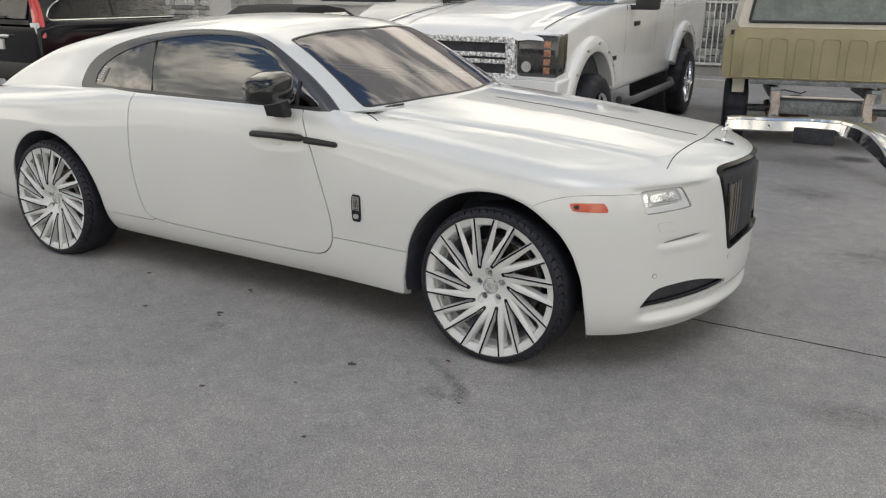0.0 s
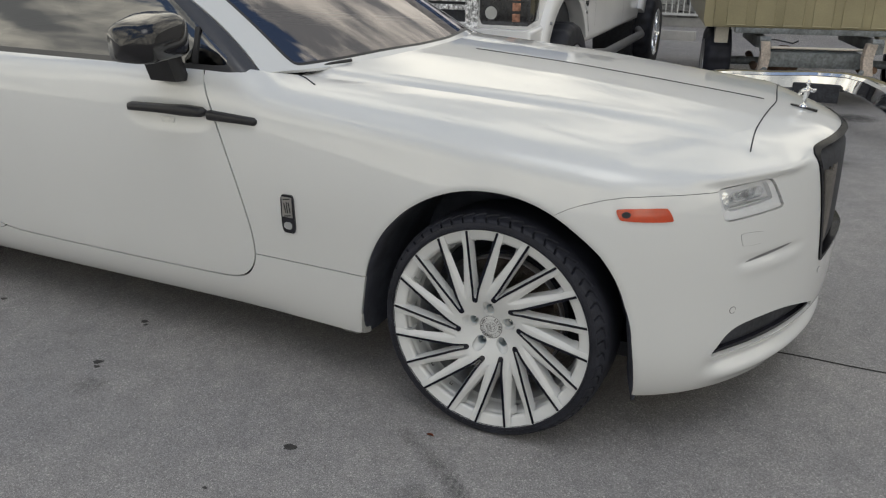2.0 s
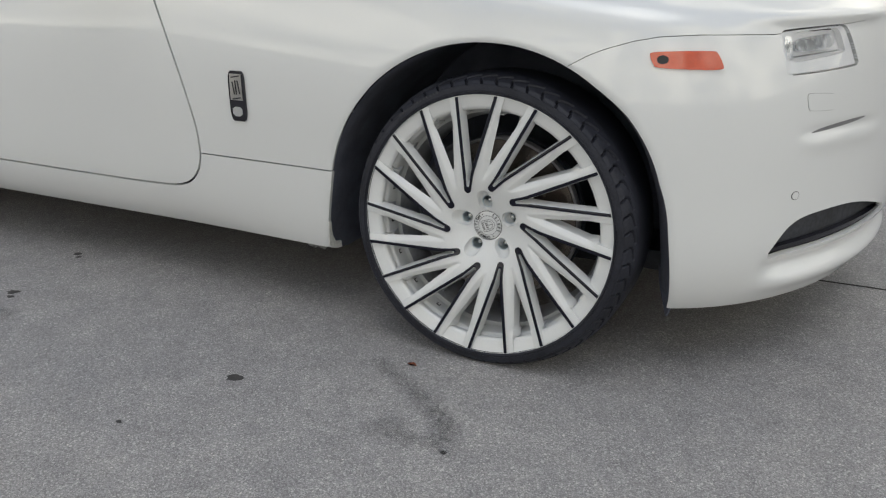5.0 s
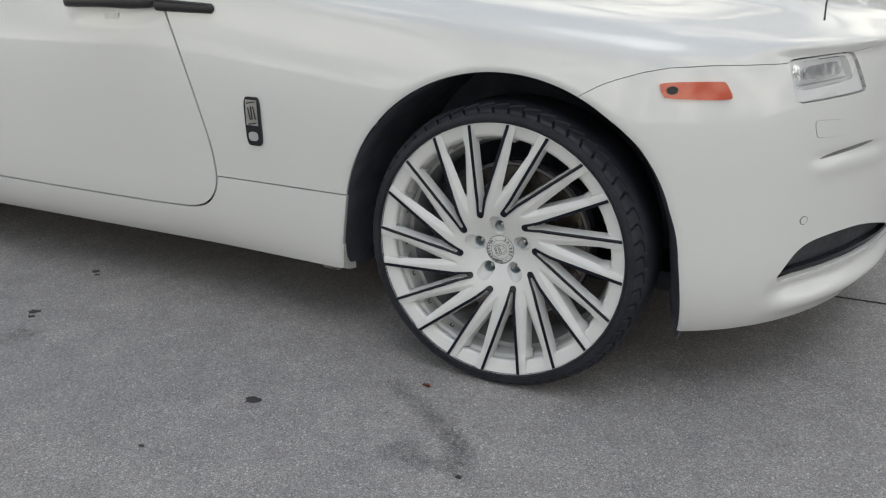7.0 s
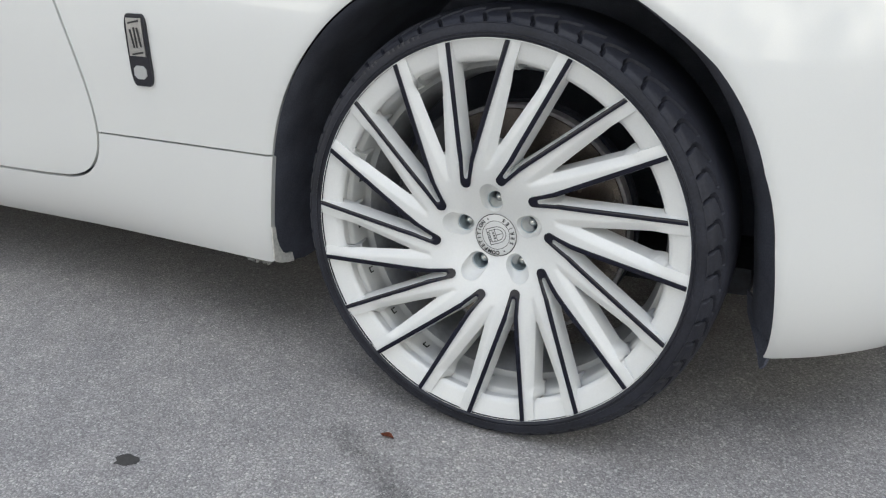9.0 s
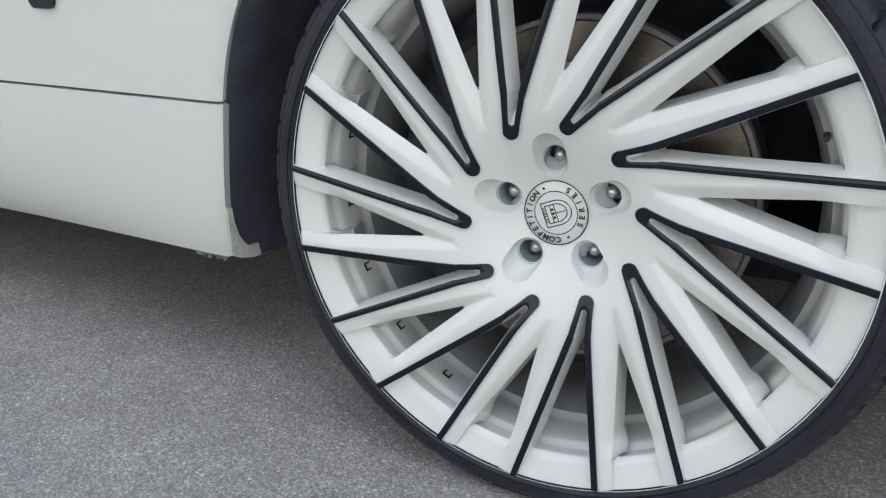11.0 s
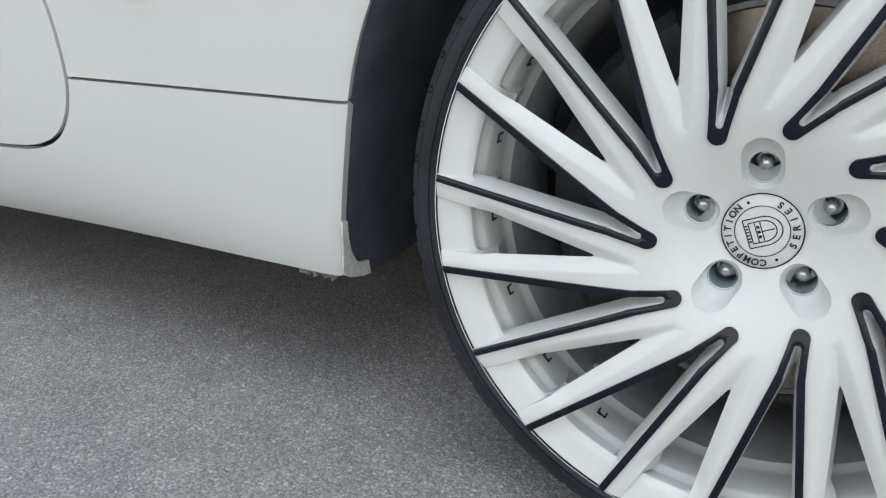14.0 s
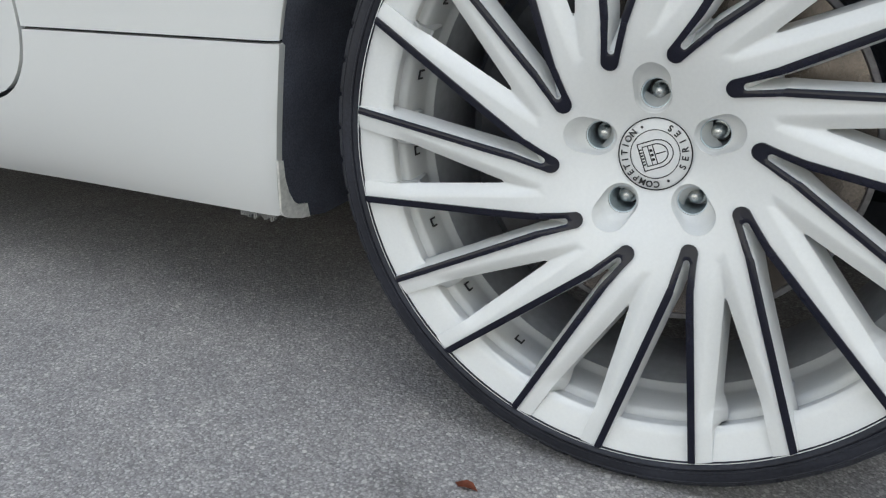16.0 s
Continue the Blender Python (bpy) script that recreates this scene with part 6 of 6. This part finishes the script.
for sgn in (-1, 1):
    v, f = loft([[(x, sgn * .46 - .11 + a, z + b) for a, b in ((-.045, -.05), (.045, -.05), (.045, .05), (-.045, .05))] for x, z in ((-.18, .60), (-.14, .63), (-.04, .62), (.1, .60), (1.2, .58))])
    part("frame_rail", mesh_of("frame_rail", v, f, FRAME_GREY, 30), None, jeep, "greasy frame rail")
    v, f = loft([[(x, sgn * .44 - .085 + a * .8 - sgn * .02 * math.sin((z - .36) * 11), z) for x, a in ((-.20, -.05), (-.20, .05), (-.10, .05), (-.10, -.05))] for z in (.36, .42, .50, .58, .64)])
    part("spring_shackle", mesh_of("spring_shackle", v, f, mat("primer_tan", (.52, .45, .385), .7, 0, 0, (60, .25), (9, .3)), 30), None, jeep, "tan primed spring shackle")
    v, f = tube([(-.12, sgn * .47 - .11, .40), (.3, sgn * .47 - .11, .34), (.8, sgn * .47 - .11, .40)], .035, 8)
    part("leaf_spring", mesh_of("leaf_spring", v, f, RUST), None, jeep)
    part("splash_panel", a_box((.14, sgn * .70 - .06, .52), (.30, sgn * .70 + .06, .745), .01), CREAM, jeep, "cream inner wheel panel")
    road_wheel(jeep, .42, sgn * .96 - .13, .352, .20, .25, RIM_GREY, .008).location.z += .03
bm = bmesh.new()
rod(bm, (.42, -.86, .382), (.42, .74, .382), .040, seg=14)
part("rear_axle", bm, FRAME_GREY, jeep, "greasy rear axle")
bm = bmesh.new()
bmesh.ops.create_uvsphere(bm, u_segments=20, v_segments=12, radius=.16, matrix=pose(.40, .1, .385))
part("differential", bm, RUST, jeep)
v, f = tube([(-.08, -.48, .575), (-.08, .28, .575)], .012, 8)
part("tie_bar", mesh_of("tie_bar", v, f, CREAM), None, jeep)
v, f = tube([(.0, .05, .63), (-.02, .10, .61), (-.02, .25, .64), (.0, .36, .63)], .008, 6)
part("loose_cable", mesh_of("loose_cable", v, f, SATIN_BLACK), None, jeep)
part("fuel_tank", a_box((-.02, -.50, .385), (.30, .30, .53), .03), FRAME_GREY, jeep, "dented grey fuel tank")
for sgn in (-1, 1):
    part("tail_lamp", a_box((-.012, sgn * .80 - .035, 1.20), (.03, sgn * .80 + .035, 1.25), .01, pose(0, 0, 0, 0)), SATIN_BLACK, jeep)
lay(jeep, pose(.595, 6.34, -.03, 0, 0, 102) @ Matrix.Diagonal((1, 1.045, 1, 1)))

# --- its chrome rear bumper on long brackets ---
path = [(-.03, 5.22, .385, .070), (.10, 5.29, .385, .078), (.42, 5.36, .385, .076), (.72, 5.40, .400, .078), (.98, 5.39, .400, .082), (1.16, 5.30, .375, .092), (1.30, 5.14, .330, .105), (1.40, 4.96, .275, .098), (1.475, 4.80, .220, .072), (1.51, 4.72, .190, .040)]
rings = []
for i, (x, y, z, h) in enumerate(path):
    a, b2 = path[max(i - 1, 0)], path[min(i + 1, len(path) - 1)]
    t = Vector((b2[0] - a[0], b2[1] - a[1], 0)).normalized()
    nrm = Vector((t.y, -t.x, 0))
    rings.append([tuple(Vector((x, y, z + e * h)) + nrm * d) for d, e in ((-.05, .80), (.02, .86), (.050, .78), (.058, .50), (.028, .36), (.048, -.80), (.036, -.98), (-.005, -1.0), (-.008, -.7), (-.008, .5), (-.05, .65))])


def on_jeep(ob):
    ob.matrix_parent_inverse = jeep.matrix_world.inverted()
    return ob


bpy.context.view_layer.update()
chrome = on_jeep(part("rear_bumper", mesh_of("rear_bumper", *loft(rings), CHROME, 28), None, jeep, "polished chrome bumper with curved ends"))
part("plate_recess", a_box((.59, 5.295, .225), (.95, 5.37, .372), .012), GAP_BLACK, chrome, "dark plate recess")
for x, y, z in ((.36, 5.325, .365), (1.43, 4.86, .235)):
    bm = bmesh.new()
    rod(bm, (x, y, z), (x, y - .018, z), .014, seg=8)
    part("bolt", bm, SATIN_BLACK, chrome)
for a, b2 in (((.25, 5.38, .36), (.30, 6.10, .36)), ((1.02, 5.40, .36), (1.12, 6.28, .36))):
    v, f = tube([a, b2], .022, 8)
    on_jeep(part("bumper_bracket", mesh_of("bumper_bracket", v, f, FRAME_GREY), None, jeep))


# --- three parked cars ---
def parked(name, label, paint, roof_mat, L, half_w, zb, zr, hood, m, suv=False):
    r = car_root(name, label, "car")
    wr = .33 if not suv else .36
    f0, r0 = L * .29, -L * .29
    pts = [(L / 2, .42), (L / 2 + .02, .60), (L / 2 - .08, hood - .10), (L * (.10 if suv else .18), hood), (L * (.08 if suv else .16), zb), (-L * .42, zb + .02), (-L / 2 + .02, zb - .05 if suv else zb - .10), (-L / 2, .62), (-L / 2 + .04, .36)]
    pts += list(reversed(arch_points(r0, wr + .05, .30, 10))) + [(r0 + wr + .2, .24), (f0 - wr - .2, .24)] + list(reversed(arch_points(f0, wr + .05, .30, 10)))
    part("body", cut_slab(pts, -half_w, half_w, .07), paint, r)
    if suv:
        cab = [(L * .08, zb - .05), (-L * .05, zr - .06), (-L * .12, zr), (-L * .38, zr - .02), (-L * .46, zr - .16), (-L * .492, zb - .02)]
    else:
        cab = [(L * .18, zb - .02), (L * .03, zr - .05), (-L * .06, zr), (-L * .20, zr - .02), (-L * .36, zb + .02), (-L * .37, zb - .02)]
    part("roof", cut_slab(cab, -half_w + .02, half_w - .02, .07, .34), roof_mat, r)
    for sgn in (-1, 1):
        def wpt(x, z):
            return (x, sgn * (half_w - .02 - .34 * max(0, z - .8) + .004), z)
        zt, z0 = zr - .11, zb + .03
        spans = ((L * .050, -L * .055, -L * .185), (-L * .195, -L * .195, -L * .335)) if suv else ((L * .14, L * .03, -L * .09), (-L * .10, -L * .10, -L * .27))
        for a, b2, c in spans:
            g = bmesh.new()
            last = c is spans[-1][2] and not suv
            g.faces.new([g.verts.new(wpt(*p)) for p in ((a, z0), (b2, zt), (c + (.12 if last else 0), zt), (c, z0))])
            bmesh.ops.solidify(g, geom=g.faces, thickness=.004)
            part("side_window", g, DARK_GLASS, r)
        line = [(L * .14, zb + .02), (-L * .27, zb + .02), (-L * .28, zb + .12), (-L * .24, zr - .10)]
        if suv:
            # quarter window that ends in a round tail
            tail = [(-.418, z0), (-.428, z0 + .02), (-.429, z0 + .07), (-.418, z0 + .14), (-.398, z0 + .21), (-.372, z0 + .265), (-.345, z0 + .30)]
            g = bmesh.new()
            g.faces.new([g.verts.new(wpt(L * a, z)) for a, z in [(-.345, z0)] + tail])
            bmesh.ops.solidify(g, geom=g.faces, thickness=.004)
            part("side_window", g, DARK_GLASS, r)
            line = [(L * .06, z0 - .01)] + [(L * a - .008, z) for a, z in tail]
        v, f = tube([wpt(*p) for p in line], .010 if suv else .008, 6)
        part("window_chrome", mesh_of("window_chrome", v, f, CHROME), None, r, "thin chrome window line")
        if suv:
            rings = [[(-L * .485 + .045 * math.sin((z - .95) * 4) + a * (1.3 - .7 * (z - .9)), sgn * (half_w - .07 - .17 * max(0, z - 1.0) + b2 * (1.15 - .6 * (z - .9))), z) for a, b2 in ((-.03, -.045), (-.035, .03), (.02, .066), (.06, .070), (.06, -.03))] for z in np.linspace(.95, 1.55, 8)]
            tl = part("tail_lamp", mesh_of("tail_lamp", *loft(rings), RED_LENS, 40), None, r, "tall red tail lamp")
            part("reverse_lens", a_box((-L * .485 - .045, sgn * (half_w - .075) - .055, 1.0), (-L * .485 + .02, sgn * (half_w - .075) + .066, 1.15), .015), CLEAR_LENS, tl)
        else:
            part("tail_lamp", a_box((-L / 2 - .015, sgn * (half_w - .22) - .14, zb - .24), (-L / 2 + .10, sgn * (half_w - .22) + .14, zb - .12), .03), RED_LENS, r)
        part("door_handle", a_box((-L * .07, sgn * half_w - .02, zb - .12), (-L * .03, sgn * half_w + .02, zb - .095), .008), paint, r)
        for x in (f0, r0):
            road_wheel(r, x, sgn * half_w, wr, wr - .12, .21, RIM_GREY)
            wl2 = bmesh.new()
            rod(wl2, (x, sgn * (half_w - .34), wr + .02), (x, sgn * (half_w - .04), wr + .02), wr + .045, seg=28)
            part("wheel_well", wl2, GAP_BLACK, r)
    part("number_plate", a_box((-L / 2 - .02, -.16, .78 if suv else .62), (-L / 2 + .03, .16, .92 if suv else .74), .006), PLATE, r, "pale number plate")
    part("rear_bumper", a_box((-L / 2 - .04, -half_w + .04, .38), (-L / 2 + .12, half_w - .04, .62), .05), paint if not suv else SATIN_BLACK, r)
    rg = bmesh.new()
    x0, x1 = (-L * .492 - .006, -L * .455) if suv else (-L * .36, -L * .21)
    rg.faces.new([rg.verts.new(c) for c in ((x0 + .0, -half_w + .22, zb + .06), (x0, half_w - .22, zb + .06), (x1, half_w - .32, zr - .10), (x1, -half_w + .32, zr - .10))])
    bmesh.ops.solidify(rg, geom=rg.faces, thickness=.006)
    part("rear_window", rg, SMOKED if suv else DARK_GLASS, r)
    if suv:
        bm = bmesh.new()
        rod(bm, (-L * .492 - .01, -.25, zb + .08), (-L * .485 - .01, .30, zb + .10), .012, seg=8)
        part("rear_wiper", bm, SATIN_BLACK, r)
        part("plate_trim", a_box((-L / 2 - .03, -.32, .94), (-L / 2 + .03, .32, .985), .01), CHROME, r)
    return lay(r, m)


BLACK_PAINT = mat("black_car_paint", (.007, .007, .010), .10, 0, .1, (200, .1), (3, .15), spec=.3)
RED_PAINT = mat("red_car_paint", (.42, .018, .025), .25, 0, .8, (200, .05), (3, .08))
SILVER_PAINT = mat("silver_car_paint", (.52, .53, .53), .3, .5, .6, (200, .05), (3, .06))
FABRIC = mat("black_soft_top", (.022, .021, .022), .85, 0, 0, (300, .3), (6, .2), (400, .4))
parked("black_suv", "glossy black compact suv parked facing the wall", BLACK_PAINT, BLACK_PAINT, 4.5, .91, 1.14, 1.68, 1.08, pose(-9.72, 6.10, 0, 0, 0, 90), True)
parked("red_convertible", "red convertible with a raised black soft top", RED_PAINT, FABRIC, 4.1, .86, .98, 1.36, .95, pose(-6.95, 7.3, 0, 0, 0, 84))
parked("silver_sedan", "silver sedan parked beside the pickup", SILVER_PAINT, SILVER_PAINT, 4.6, .89, 1.02, 1.42, 1.0, pose(-4.75, 7.9, 0, 0, 0, 88))

# --- wall with stone facing, door grille and wheel stop ---
PLASTER = mat("pale_grey_plaster", (.52, .51, .49), .8, 0, 0, (30, .06), (1.2, .12), (60, .2))
STONE = [mat("wall_stone_" + w, c, .85, 0, 0, (25, .25), (3, .25), (40, .6)) for w, c in (("pale", (.50, .50, .48)), ("mid", (.33, .33, .325)), ("dark", (.19, .19, .19)))]
wall = tagged(new("wall_back"), "pale plaster wall with split stone facing", "wall", "", "structure")
wall.empty_display_size = .2
YW = 13.25
part("wall_core", a_box((-34, YW + .06, -.05), (30, YW + .4, 4.6)), PLASTER, wall)
part("wall_foot", a_box((-34, YW - .02, 0), (30, YW + .06, .16), .01), mat("concrete_foot", (.33, .325, .31), .85, 0, 0, (40, .1), (2, .15), (70, .3)), wall)
STRETCH = ((-24, -15.2), (-14.4, -12.3), (-8.0, -5.2), (-2.35, -.6), (1.75, 4.2))
for a, b2 in ((-15.2, -14.4), (-12.3, -8.0), (-5.2, -2.35), (-.6, 1.75), (4.2, 9.0)):
    part("plaster_panel", a_box((a, YW, .16), (b2, YW + .06, 4.4), .006), PLASTER, wall)
part("window_pane", a_box((-11.4, YW - .02, 1.25), (-9.2, YW + .02, 2.3), .01), GAP_BLACK, wall)
part("window_sill", a_box((-11.5, YW - .08, 1.17), (-9.1, YW + .02, 1.25), .01), PLASTER, wall)
srng = random.Random(3)
stone_meshes = []
for k in range(6):
    bm = bmesh.new()
    box(bm, (-.5, -.5, -.5), (.5, .5, .5), .12)
    for v in bm.verts:
        v.co += Vector((srng.uniform(-.05, .05), srng.uniform(-.12, .12), srng.uniform(-.05, .05)))
    me = bpy.data.meshes.new("stone")
    bmesh.ops.recalc_face_normals(bm, faces=bm.faces)
    bm.to_mesh(me)
    bm.free()
    finish(me, STONE[k % 3], 60)
    stone_meshes.append(me)
rest_v, rest_f = [], []
made = 0
for a, b2 in STRETCH:
    z = .16
    while z < 2.0:
        h = srng.uniform(.09, .17)
        x = a
        while x < b2 - .02:
            w2 = min(srng.uniform(.16, .42), b2 - x)
            m = pose(x + w2 / 2, YW + .035, z + h / 2) @ Matrix.Diagonal((w2 - .012, .09, h - .012, 1))
            near = -2.4 < x < 4.3
            if near or made < 280:
                o = hang(new("stone", srng.choice(stone_meshes)), wall)
                o.matrix_basis = m
                made += 1
            else:
                n0 = len(rest_v)
                rest_v += [tuple(m @ Vector(c)) for c in ((-.5, -.5, -.5), (.5, -.5, -.5), (.5, -.5, .5), (-.5, -.5, .5), (-.5, .5, -.5), (.5, .5, -.5), (.5, .5, .5), (-.5, .5, .5))]
                rest_f += [tuple(n0 + i for i in q) for q in ((0, 1, 2, 3), (0, 4, 5, 1), (1, 5, 6, 2), (2, 6, 7, 3), (3, 7, 4, 0))]
            x += w2
        z += h
if rest_v:
    tagged(part("stone_course", mesh_of("stone_course", rest_v, rest_f, STONE[1], 60), None, wall), kind="stuff")
gate2 = car_root("door_grille", "white painted steel security grille over the wall", "gate")
WHITE_STEEL = mat("white_painted_steel", (.60, .61, .60), .5, 0, 0, (60, .08), (4, .12))
for k in range(10):
    part("upright", a_box((-2.28 + k * .104, YW - .07, .20), (-2.258 + k * .104, YW - .045, 2.3), .004), WHITE_STEEL, gate2)
for z in (.20, 1.34, 1.50, 2.25):
    part("rail", a_box((-2.30, YW - .075, z), (-1.32, YW - .04, z + .04), .004), WHITE_STEEL, gate2)
part("door_post", a_box((-2.52, YW - .08, 0), (-2.36, YW + .0, 2.6), .008), mat("pink_grey_paint", (.50, .47, .46), .6, 0, 0, (50, .06), (2, .1)), gate2, "pale door post")
for x in (-1.95, 2.9):
    bm = cut_slab([(-.08, 0), (.08, 0), (.06, .14), (-.06, .14)], -.85, .85, .012)
    o = whole("wheel_stop", bm, mat("wheel_stop_concrete", (.44, .43, .41), .85, 0, 0, (60, .1), (3, .2), (80, .4)), "pale concrete wheel stop on the asphalt", "wheel stop", group="wheel stops")
    o.matrix_world = pose(x, 11.2, 0, 0, 0, 90)
